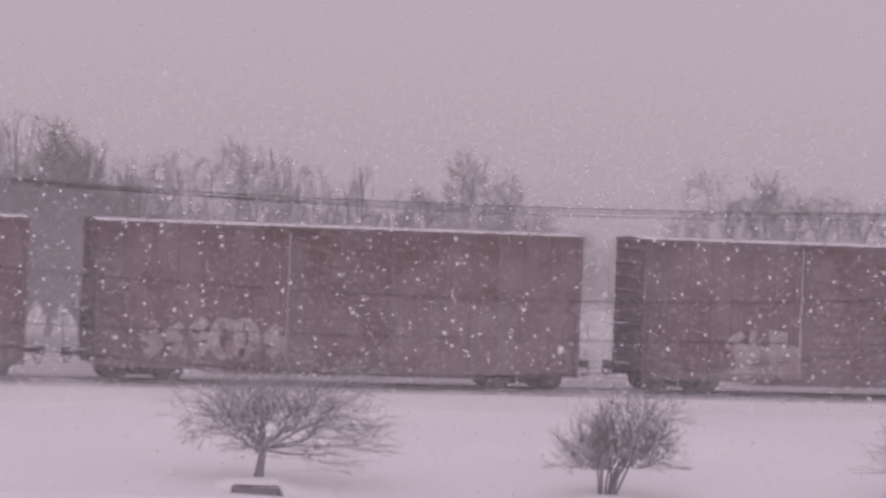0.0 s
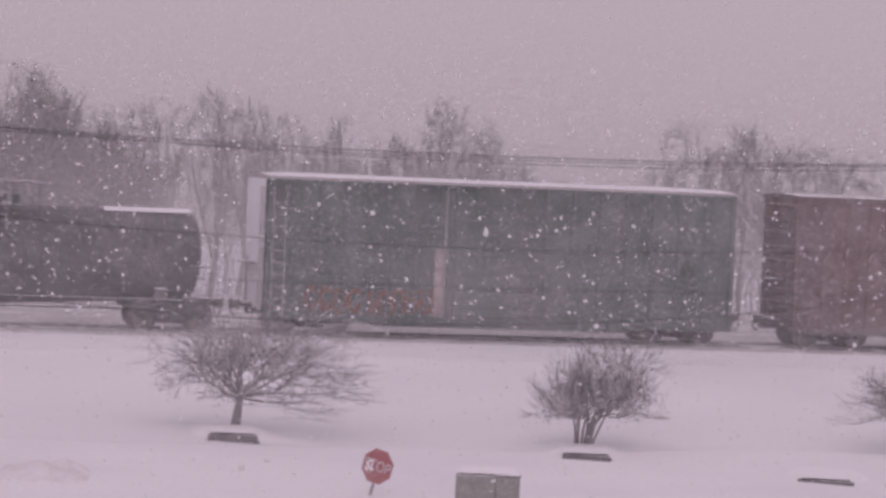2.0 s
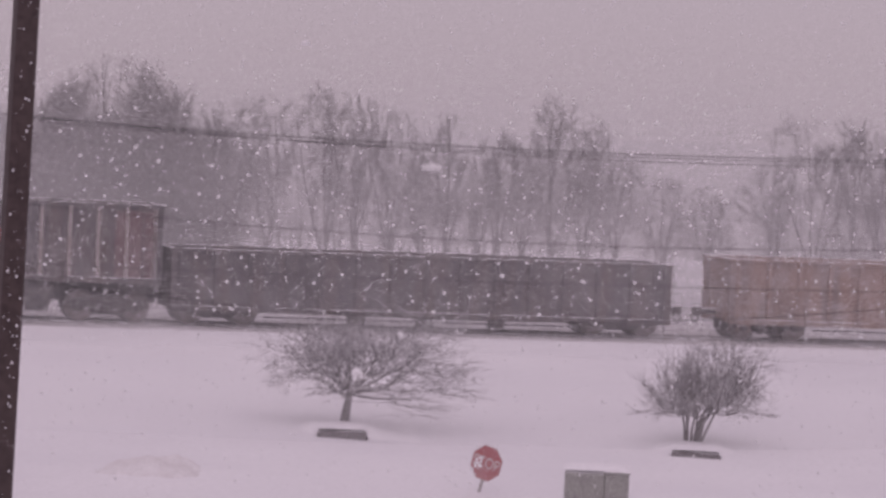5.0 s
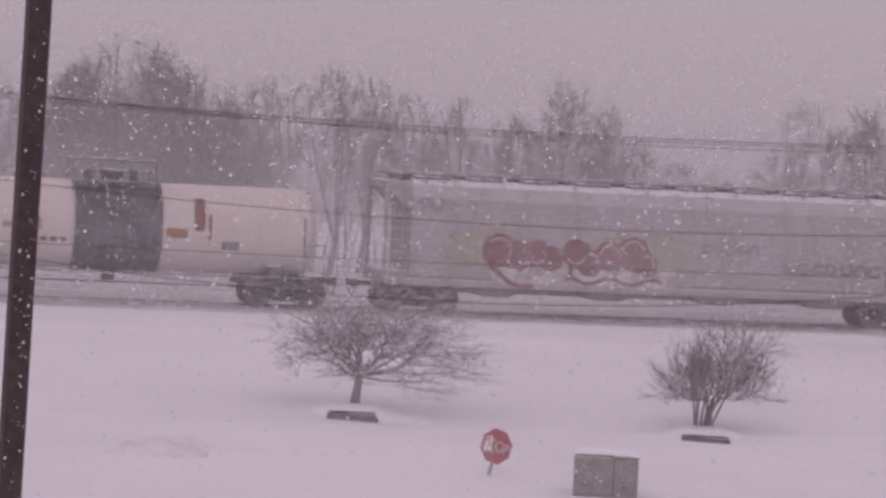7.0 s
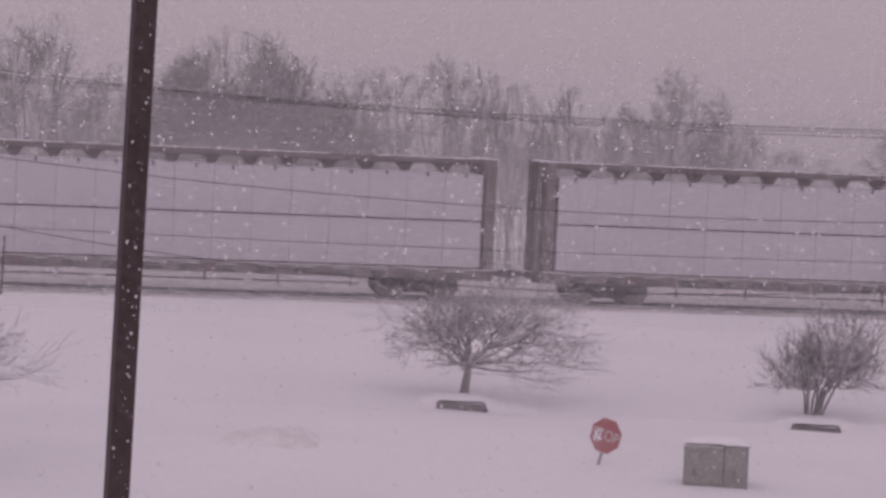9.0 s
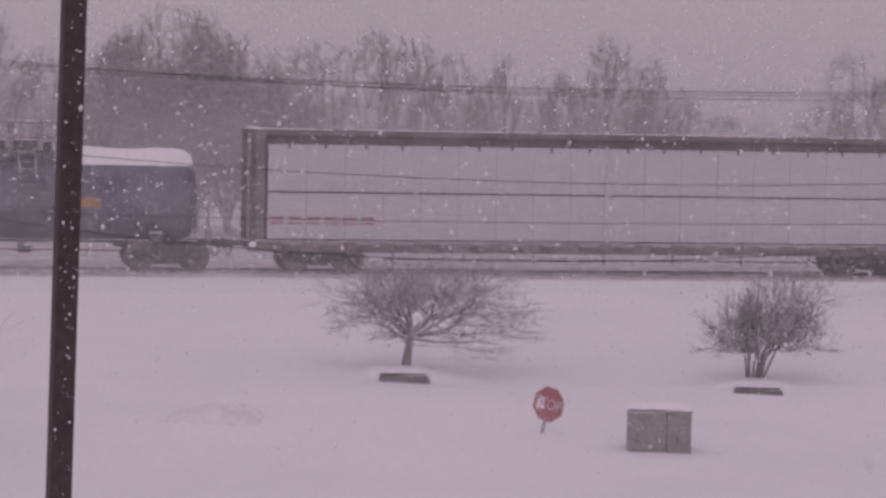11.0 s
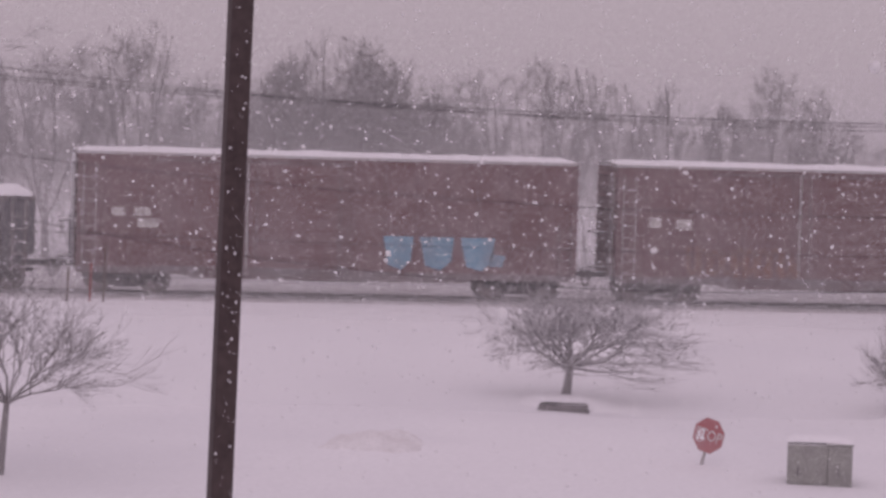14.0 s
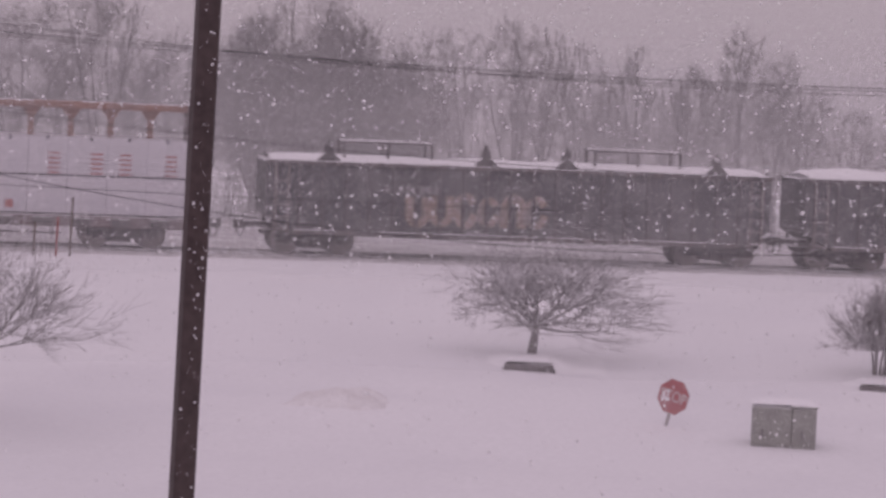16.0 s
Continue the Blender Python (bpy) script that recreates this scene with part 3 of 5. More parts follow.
def make_transformer():
    thing = empty("transformer_box")
    x, y = polar(15.86, 64.9)
    thing.matrix_basis = pose(x, y, ground_z(x, y) - 0.05, 0, 0, -15.4)
    bm = bmesh.new()
    box(bm, -0.67, 0.67, -0.36, 0.5, 0, 0.9, 0.015)
    part("cabinet", bm, "box_green", thing)
    for x0, x1, z0, y0 in ((-0.66, 0.16, 0.07, -0.385), (0.17, 0.665, 0.02, -0.4)):
        bm = bmesh.new()
        box(bm, x0, x1, y0, -0.362, z0, 0.87, 0.008)
        door = part("door", bm, "box_green", thing)
        bm = bmesh.new()
        box(bm, x0 + 0.2, x0 + 0.23, y0 - 0.03, y0 - 0.001, 0.24, 0.42, 0.008)
        part("handle", bm, "grey_dark", door, "dark handle")
    bm = bmesh.new()
    box(bm, 0.13, 0.70, -0.43, 0.5, 0.885, 0.925, 0.01)
    part("lid", bm, "box_green", thing, "overhanging lid")
    bm = bmesh.new()
    bmesh.ops.create_grid(bm, x_segments=14, y_segments=9, size=1)
    for v in bm.verts:
        ex, ey = 1 - abs(v.co.x) ** 6, 1 - abs(v.co.y) ** 6
        v.co = Vector((v.co.x * 0.69, 0.06 + v.co.y * 0.45, 0.93 + 0.09 * ex * ey + 0.012 * noise.noise(v.co * 3)))
    part("snow_cap", bm, "loose_snow", thing, "layer of snow on top", True)
    tagged(thing, "grey-green steel pad-mounted transformer box in the snow", "transformer")


make_transformer()


def make_edge_wall(az, dist, wide, high, seed, tilt):
    """A low rough stone edge of a tree well, sunk in the snow."""
    rng = np.random.default_rng(seed)
    x, y = polar(az, dist)
    thing = empty("tree_well_edge")
    thing.matrix_basis = pose(x, y, ground_z(x, y), 0, tilt, -az + 1)
    n, at = 3, -wide / 2
    for k in range(n):
        w = wide / n + rng.uniform(-0.05, 0.05) if k < n - 1 else wide / 2 - at
        bm = bmesh.new()
        box(bm, at + 0.001, at + w - 0.001, -0.1 + rng.uniform(-0.01, 0.01), 0.14, -0.12, high + rng.uniform(-0.015, 0.015), 0.008)
        part("stone", bm, "stone", thing)
        at += w
    bm = bmesh.new()
    bmesh.ops.create_grid(bm, x_segments=28, y_segments=16, size=1)
    for v in bm.verts:
        u, w = v.co.x * (wide / 2 + 1.3), (v.co.y + 1) * 1.7
        side = max(0.0, 1 - max(0.0, abs(u) - wide / 2 + 0.05) / 1.2) ** 2
        back = 1 - (w / 3.4) ** 2
        k = side * back * (1.0 if abs(u) < wide / 2 else min(1.0, max(0.0, w - 0.15) / 0.9))
        v.co = Vector((u, w - 0.06, 0.047 * w + (high + 0.035) * k - 0.09 * (1 - k) + 0.012 * noise.noise(v.co * 4)))
    part("snow_cap", bm, "loose_snow", thing, "rounded snow behind the edge", True)
    return tagged(thing, "low dark stone edging under a tree, capped with snow", "stone edging", "stone edges below the trees")


make_edge_wall(11.12, 73.6, 1.16, 0.175, 1, 0)
make_edge_wall(17.66, 74.2, 1.13, 0.12, 2, 0)
make_edge_wall(22.07, 72.6, 1.3, 0.07, 3, 0)


def make_stakes():
    for az, high, mat in ((1.92, 1.0, "wood"), (2.33, 1.15, "stake_red"), (2.58, 1.75, "wood")):
        x, y = polar(az, 93.0)
        bm = bmesh.new()
        box(bm, -0.03, 0.03, -0.02, 0.02, -0.3, high, 0.008)
        ob = part("marker_stake", bm, mat, m=pose(x, y, ground_z(x, y), 0, 1.5, 0))
        tagged(ob, "thin trackside marker stake in the snow", "stake", "stakes beside the track")


make_stakes()


def make_snow_drift():
    """A low heap of pushed snow, lumpy and a little darker in patches."""
    bm = bmesh.new()
    bmesh.ops.create_grid(bm, x_segments=44, y_segments=26, size=1)
    cx, cy = 9.0, 66.4
    for v in bm.verts:
        u, w = v.co.x, v.co.y
        x, y = cx + 1.35 * u, cy + 1.0 * w
        k = max(0.0, 1 - (u * u + w * w) * (1 + 0.7 * noise.noise((u * 2.0, w * 2.0, 9.0)))) ** 0.8
        lump = 0.10 * noise.noise((u * 3.1, w * 2.6, 2.0)) + 0.05 * noise.noise((u * 8, w * 6, 7.0))
        v.co = Vector((x, y, ground_z(x, y) - 0.09 + k * (0.26 + 1.4 * lump)))
    tagged(part("snow_drift", bm, "darker_snow", smooth=True), "low lumpy drift of slightly darker snow in the lot", "snow drift")


make_snow_drift()

# ---- the freight train ----
SPEED, WHEEL_R = 20.957, 0.46
TRAIN, AXLES = [], []


def wheelset_mesh():
    bm = bmesh.new()
    rod(bm, (0, -1.0, 0), (0, 1.0, 0), 0.085, 10)
    for s in (-1, 1):
        rod(bm, (0, s * 0.70, 0), (0, s * 0.83, 0), WHEEL_R, 28)
        rod(bm, (0, s * 0.675, 0), (0, s * 0.70, 0), WHEEL_R + 0.028, 28)
        rod(bm, (0, s * 0.83, 0), (0, s * 0.845, 0), 0.17, 14)
        for k in range(3):
            a = 2 * math.pi * k / 3
            rod(bm, (0.06 * math.cos(a), s * 1.0, 0.06 * math.sin(a)), (0.06 * math.cos(a), s * 1.16, 0.06 * math.sin(a)), 0.018, 6)
    return to_mesh("wheelset", bm, "wheel_steel")


def side_frame_mesh():
    bm = bmesh.new()
    pts = [(-1.22, 0.60), (-1.12, 0.68), (-0.75, 0.70), (-0.45, 0.82), (0.45, 0.82), (0.75, 0.70), (1.12, 0.68), (1.22, 0.60), (1.2, 0.42),
           (1.02, 0.38), (0.95, 0.52), (0.78, 0.52), (0.45, 0.22), (-0.45, 0.22), (-0.78, 0.52), (-0.95, 0.52), (-1.02, 0.38), (-1.2, 0.42)]
    prism(bm, pts, -0.07, 0.07)
    for x in (-0.87, 0.87):
        rod(bm, (x, -0.17, 0.46), (x, -0.05, 0.46), 0.13, 12)
    for x in (-0.2, -0.07, 0.07, 0.2):
        rod(bm, (x, -0.08, 0.27), (x, -0.08, 0.52), 0.055, 8)
    return to_mesh("side_frame", bm, "grime")


def bolster_mesh():
    bm = bmesh.new()
    box(bm, -0.2, 0.2, -1.05, 1.05, 0.5, 0.74, 0.03)
    box(bm, -0.75, 0.75, -0.5, 0.5, 0.42, 0.6, 0.03)
    rod(bm, (0, 0, 0.7), (0, 0, 0.88), 0.22, 16)
    return to_mesh("bolster", bm, "grime")


def coupler_mesh():
    bm = bmesh.new()
    box(bm, -0.9, 0.25, -0.09, 0.09, 0.78, 0.96, 0.02)
    box(bm, 0.2, 0.45, -0.16, 0.14, 0.72, 1.02, 0.03)
    box(bm, 0.36, 0.52, 0.03, 0.14, 0.72, 1.02, 0.02)
    for k in range(6):
        a, b = k / 6 * math.pi, (k + 1) / 6 * math.pi
        rod(bm, (0.1 + 0.3 * k / 6, -0.4, 0.75 - 0.3 * math.sin(a)), (0.1 + 0.3 * (k + 1) / 6, -0.4, 0.75 - 0.3 * math.sin(b)), 0.025, 6)
    return to_mesh("coupler", bm, "grime")


WHEELSET, SIDE_FRAME, BOLSTER, COUPLER = wheelset_mesh(), side_frame_mesh(), bolster_mesh(), coupler_mesh()


def running_gear(car, half, inset):
    for s in (-1, 1):
        truck = link("truck", BOLSTER, car, pose(s * (half - inset), 0, 0))
        for x in (-0.87, 0.87):
            place = pose(x, 0, WHEEL_R)
            AXLES.append((link("wheelset", WHEELSET, truck, place), place))
        link("side_frame", SIDE_FRAME, truck, pose(0, -1.0, 0))
        link("side_frame", SIDE_FRAME, truck, pose(0, 1.0, 0, 0, 0, 180))
        link("coupler", COUPLER, car, pose(s * (half + 0.32), 0, 0, 0, 0, 0 if s > 0 else 180))


def ladder_mesh(high, mat):
    bm = bmesh.new()
    for x in (-0.2, 0.2):
        rod(bm, (x, 0, 0), (x, 0, high), 0.02, 6)
    n = int(high / 0.38)
    for k in range(n):
        rod(bm, (-0.2, 0, 0.2 + 0.38 * k), (0.2, 0, 0.2 + 0.38 * k), 0.013, 6)
    return to_mesh("ladder", bm, mat)


def ribbon(bm, pts, wide, y):
    """A flat stroke of paint along (x, z) points."""
    rows = []
    for i, (x, z) in enumerate(pts):
        a, b = pts[max(0, i - 1)], pts[min(len(pts) - 1, i + 1)]
        dx, dz = b[0] - a[0], b[1] - a[1]
        d = math.hypot(dx, dz) or 1.0
        ox, oz = -dz / d * wide / 2, dx / d * wide / 2
        rows.append([bm.verts.new(p) for p in ((x + ox, y, z + oz), (x - ox, y, z - oz), (x - ox, y + 0.004, z - oz), (x + ox, y + 0.004, z + oz))])
    for p, q in zip(rows[:-1], rows[1:]):
        for k in range(4):
            bm.faces.new((p[k], p[(k + 1) % 4], q[(k + 1) % 4], q[k]))
    bm.faces.new(rows[0][::-1])
    bm.faces.new(rows[-1])


def glyph(kind):
    """Curves in a unit box that stand for sprayed letters nobody can read."""
    arc = [i / 12 for i in range(13)]
    if kind == 0:
        return [(0.5 + 0.42 * math.cos(5.6 * t + 0.5), 0.5 + 0.45 * math.sin(5.6 * t + 0.5)) for t in arc]
    if kind == 1:
        return [(0.1, 1.0), (0.1, 0.7)] + [(0.5 - 0.4 * math.cos(math.pi * t), 0.4 - 0.36 * math.sin(math.pi * t)) for t in arc] + [(0.9, 0.7), (0.9, 1.0)]
    if kind == 2:
        return [(0.12, 0.02), (0.12, 0.5), (0.12, 0.95)] + [(0.15 + 0.75 * math.sin(math.pi * t), 0.5 + 0.45 * math.cos(math.pi * t)) for t in arc[1:]]
    if kind == 3:
        return [(0.5 + 0.4 * math.cos(0.7 + 4.4 * t) * (1 if t < 0.5 else -1), 0.95 - 0.9 * t) for t in arc]
    return [(0.1, 0.0), (0.1, 0.4)] + [(0.5 - 0.4 * math.cos(math.pi * t), 0.6 + 0.36 * math.sin(math.pi * t)) for t in arc] + [(0.9, 0.4), (0.9, 0.0)]


def strokes(bm, x0, x1, z0, z1, letters, seed, y, fat=0.16):
    """Fat rounded marks in a row, one stroke to a letter."""
    rng = np.random.default_rng(seed)
    w = (x1 - x0) / letters
    for k in range(letters):
        a, wide = x0 + w * (k + 0.06), w * rng.uniform(0.8, 0.95)
        lo, hi = z0 + rng.uniform(0, 0.12) * (z1 - z0), z1 - rng.uniform(0, 0.14) * (z1 - z0)
        ribbon(bm, [(a + wide * u, lo + (hi - lo) * v) for u, v in glyph(int(rng.integers(5)))], fat * (z1 - z0) * rng.uniform(1.3, 1.8), y - 0.0004 * k)


def bars(bm, x0, x1, z0, z1, n, y):
    w = (x1 - x0) / n
    for k in range(n):
        box(bm, x0 + w * k, x0 + w * (k + 0.72), y, y + 0.004, z0, z1)


def decals(car, mat, bm, label):
    """Each separate patch of paint is a part of its own, a row of letters too many to tell apart is one."""
    bm.verts.ensure_lookup_table()
    seen, groups = set(), []
    for v in bm.verts:
        if v not in seen:
            stack, group = [v], []
            seen.add(v)
            while stack:
                w = stack.pop()
                group.append(w)
                for e in w.link_edges:
                    o = e.other_vert(w)
                    if o not in seen:
                        seen.add(o)
                        stack.append(o)
            groups.append(group)
    for group in groups:
        piece, index = bmesh.new(), {}
        for v in group:
            index[v] = piece.verts.new(v.co)
        for f in {f for v in group for f in v.link_faces}:
            piece.faces.new([index[v] for v in f.verts])
        part("marking", piece, mat, car, label)
    bm.free()


def roof_snow(car, half, wide, z, thick, seed, label="thin layer of snow on the roof", peak=0.0):
    rng = np.random.default_rng(seed)
    off = rng.uniform(0, 50)
    nx, ny = int(half * 2 / 0.35), 8
    verts, faces = [], []
    for j in range(ny + 1):
        v = j / ny * 2 - 1
        for i in range(nx + 1):
            u = i / nx * 2 - 1
            edge = (1 - abs(v) ** 8) * (1 - abs(u) ** 60)
            h = thick * (0.75 + 0.5 * noise.noise((u * half * 0.6 + off, v * 1.5, 0)) + 0.3 * noise.noise((u * half * 2.2 + off, v * 3, 5)))
            verts.append((u * half, v * wide * (1 + 0.012 * noise.noise((u * half * 2 + off, 7, 1))), z + peak * (1 - abs(v)) + edge * h - 0.004))
    w = nx + 1
    for j in range(ny):
        for i in range(nx):
            faces.append((j * w + i, j * w + i + 1, (j + 1) * w + i + 1, (j + 1) * w + i))
    me = quick_mesh("snow_layer", verts, faces, "loose_snow")
    me.polygons.foreach_set("use_smooth", [True] * len(me.polygons))
    return link("snow_layer", me, car, label=label)


def rear_crust(car, x, y0, y1, z0, z1, seed):
    bm = bmesh.new()
    bmesh.ops.create_grid(bm, x_segments=14, y_segments=18, size=1)
    for v in bm.verts:
        u, w = v.co.x, v.co.y
        d = 0.02 + 0.035 * abs(noise.noise((u * 2 + seed, w * 3, 0.5))) * (1 - max(abs(u), abs(w)) ** 10)
        v.co = Vector((x - d, (y0 + y1) / 2 + u * (y1 - y0) / 2, (z0 + z1) / 2 + w * (z1 - z0) / 2))
    part("snow_crust", bm, "loose_snow", car, "snow plastered on the trailing end", True)


def start_car(name, label, group, left, right, inset):
    car = empty(name)
    tagged(car, label, "freight car", "cars of the freight train")
    half = (right - left) / 2
    running_gear(car, half, inset)
    TRAIN.append((car, (left + right) / 2))
    return car, half


def boxcar(left, right, top, bottom, paint, trim, label, seed, door_at=0.0, snow=0.0, crust=False):
    car, h = start_car("boxcar", label, "", left, right, 1.65)
    W = 1.58
    bm = bmesh.new()
    box(bm, -h, h, -W, W, bottom + 0.28, top - 0.12, 0.02)
    part("body", bm, paint, car)
    bm = bmesh.new()
    extrude_x(bm, [(-W - 0.03, top - 0.14), (-W - 0.03, top - 0.05), (0, top + 0.02), (W + 0.03, top - 0.05), (W + 0.03, top - 0.14)], -h - 0.02, h + 0.02)
    part("roof", bm, "galvanised" if snow else trim, car, "corrugated roof")
    for s in (-1, 1):
        bm = bmesh.new()
        prism(bm, [(-h, bottom + 0.3), (-h, bottom + 0.1), (-h + 3.2, bottom + 0.1), (-h + 3.7, bottom - 0.02), (h - 3.7, bottom - 0.02), (h - 3.2, bottom + 0.1), (h, bottom + 0.1), (h, bottom + 0.3)], s * (W - 0.06), s * (W + 0.012))
        part("side_sill", bm, trim, car)
        d0, d1 = door_at - 1.55, door_at + 1.55
        bm = bmesh.new()
        box(bm, d0, d1, s * (W + 0.004), s * (W + 0.075), bottom + 0.35, top - 0.32, 0.015)
        door = part("sliding_door", bm, paint, car)
        slat = bmesh.new()
        box(slat, d0 + 0.08, d1 - 0.08, s * (W + 0.075), s * (W + 0.1), -0.06, 0.06, 0.01)
        slat = to_mesh("door_slat", slat, paint)
        for z in np.linspace(bottom + 0.7, top - 0.7, 7):
            link("door_slat", slat, door, pose(0, 0, z))
        for x in (d0 + 0.25, d1 - 0.25):
            bm = bmesh.new()
            rod(bm, (x, s * (W + 0.12), bottom + 0.4), (x, s * (W + 0.12), top - 0.35), 0.02, 6)
            part("lock_rod", bm, trim, door, "upright steel lock rod")
        for z, hh in ((bottom + 0.29, 0.06), (top - 0.3, 0.05)):
            bm = bmesh.new()
            box(bm, d0 - 3.0, d1 + 0.1, s * (W + 0.002), s * (W + 0.06), z, z + hh)
            part("door_track", bm, trim, car)
        bm = bmesh.new()
        rod(bm, (d0 - 0.05, s * (W + 0.03), bottom + 0.3), (d0 - 0.05, s * (W + 0.03), top - 0.2), 0.035, 6)
        part("door_post", bm, "galvanised", car, "pale door post")
    rib = bmesh.new()
    box(rib, -0.05, 0.05, -0.045, 0.0, bottom + 0.3, top - 0.16, 0.012)
    rib = to_mesh("rib", rib, paint)
    n = 8
    for s in (-1, 1):
        for k in range(n):
            for x in (-h + 0.15 + k * (door_at - 1.8 + h - 0.15) / (n - 1), door_at + 1.75 + k * (h - 0.15 - door_at - 1.75) / (n - 1)):
                link("rib", rib, car, pose(x, s * W, 0, 0, 0, 0 if s < 0 else 180))
    ladder = ladder_mesh(top - bottom - 0.6, "galvanised" if snow else trim)
    short = ladder_mesh(1.7, trim)
    link("ladder", ladder, car, pose(-h + 0.38, -W - 0.1, bottom + 0.2))
    link("ladder", short, car, pose(h - 0.38, -W - 0.1, bottom + 0.2))
    link("ladder", ladder, car, pose(-h - 0.1, -W + 0.4, bottom + 0.2, 0, 0, 90))
    # corrugated ends
    ridge = bmesh.new()
    rod(ridge, (0, -W + 0.15, 0), (0, W - 0.15, 0), 0.07, 8)
    ridge = to_mesh("end_ridge", ridge, paint)
    for s in (-1, 1):
        for k in range(9):
            link("end_ridge", ridge, car, pose(s * h, 0, bottom + 0.6 + k * (top - bottom - 1.0) / 8))
    bm = bmesh.new()
    for z in (bottom + 0.5, 2.2):
        box(bm, -h - 0.5, -h, -0.5, 0.5, z, z + 0.04)
    rod(bm, (-h - 0.12, 0.9, bottom + 0.4), (-h - 0.12, 0.9, 2.4), 0.03, 6)
    part("end_platform", bm, "grime", car)
    bm = bmesh.new()
    box(bm, -h + 0.3, h - 0.3, -0.3, 0.3, 0.62, bottom + 0.3, 0.02)
    box(bm, -1.0, 1.2, -1.2, -0.5, 0.5, 0.9, 0.03)
    part("underframe", bm, "grime", car)
    if snow:
        roof_snow(car, h, W + 0.03, top - 0.05, snow, seed, peak=0.07)
    if crust:
        rear_crust(car, -h - 0.05, -W + 0.05, W - 0.05, bottom + 0.4, top - 0.15, seed)
    return car, h, W


RED = "weathered brown-red steel boxcar"
boxcar(31.6, 47.35, 5.1, 0.37, "brown_paint", "brown_trim", RED + " with faded sprayed marks", 1, -0.8)
car = TRAIN[-1][0]
bm = bmesh.new()
prism(bm, [(-4.9, 0.62), (-2.2, 0.62), (-2.15, 1.35), (-2.7, 1.75), (-3.1, 1.5), (-3.8, 1.7), (-4.8, 1.62)], -1.636, -1.61)
strokes(bm, -5.2, -2.2, 0.95, 2.2, 3, 5, -1.64)
decals(car, "chalk", bm, "faded pale sprayed lettering")
boxcar(13.66, 29.48, 5.1, 0.37, "brown_paint", "brown_trim", RED + " with pale sprayed lettering", 2, -0.2)
car = TRAIN[-1][0]
bm = bmesh.new()
strokes(bm, -6.6, -1.9, 0.75, 2.1, 6, 9, -1.66)
decals(car, "chalk", bm, "pale sprayed lettering on the lower side")
boxcar(-4.22, 11.5, 5.1, 0.37, "brown_paint", "brown_trim", RED + " with rust streaks", 3, -0.2)
car = TRAIN[-1][0]
bm = bmesh.new()
box(bm, -2.9, -2.3, -1.64, -1.63, 1.2, 2.6)
box(bm, 5.3, 5.6, -1.64, -1.63, 0.8, 1.8)
decals(car, "chalk", bm, "pale worn patches")
boxcar(-22.12, -6.38, 5.08, 0.37, "green_paint", "green_paint", "weathered green steel boxcar with rust along the sill", 4, -0.4, 0.05, True)
car = TRAIN[-1][0]
bm = bmesh.new()
strokes(bm, -6.6, -2.3, 0.7, 1.6, 9, 12, -1.62, 0.08)
decals(car, "rust_streak", bm, "reddish sprayed scrawl on the lower side")
bm = bmesh.new()
box(bm, -2.35, -2.05, -1.66, -1.65, 0.7, 2.9)
decals(car, "chalk", bm, "pale strip beside the door")


def tank_shell(half, r, zc, belly=0.0, n=36):
    """A lying tank with rounded heads; belly: how far the middle hangs below the ends."""
    xs, rs = [], []
    head = 0.36 * r
    for k in range(9):
        a = math.pi / 2 * k / 8
        xs.append(-half + head * (1 - math.cos(a)))
        rs.append(r * math.sin(a))
    mids = np.linspace(-half + head, half - head, 15)[1:-1]
    xs = xs + list(mids) + [-x for x in xs[::-1]]
    rs = rs + [r] * len(mids) + rs[::-1]
    verts, faces = [], []
    for x, rr in zip(xs, rs):
        drop = belly * (1 - abs(x) / half) if belly else 0
        for k in range(n):
            a = 2 * math.pi * k / n
            verts.append((x, rr * math.sin(a), zc + rr * math.cos(a) - drop * (0.5 - 0.5 * math.cos(a))))
    for i in range(len(xs) - 1):
        for k in range(n):
            faces.append((i * n + k, i * n + (k + 1) % n, (i + 1) * n + (k + 1) % n, (i + 1) * n + k))
    return verts, faces


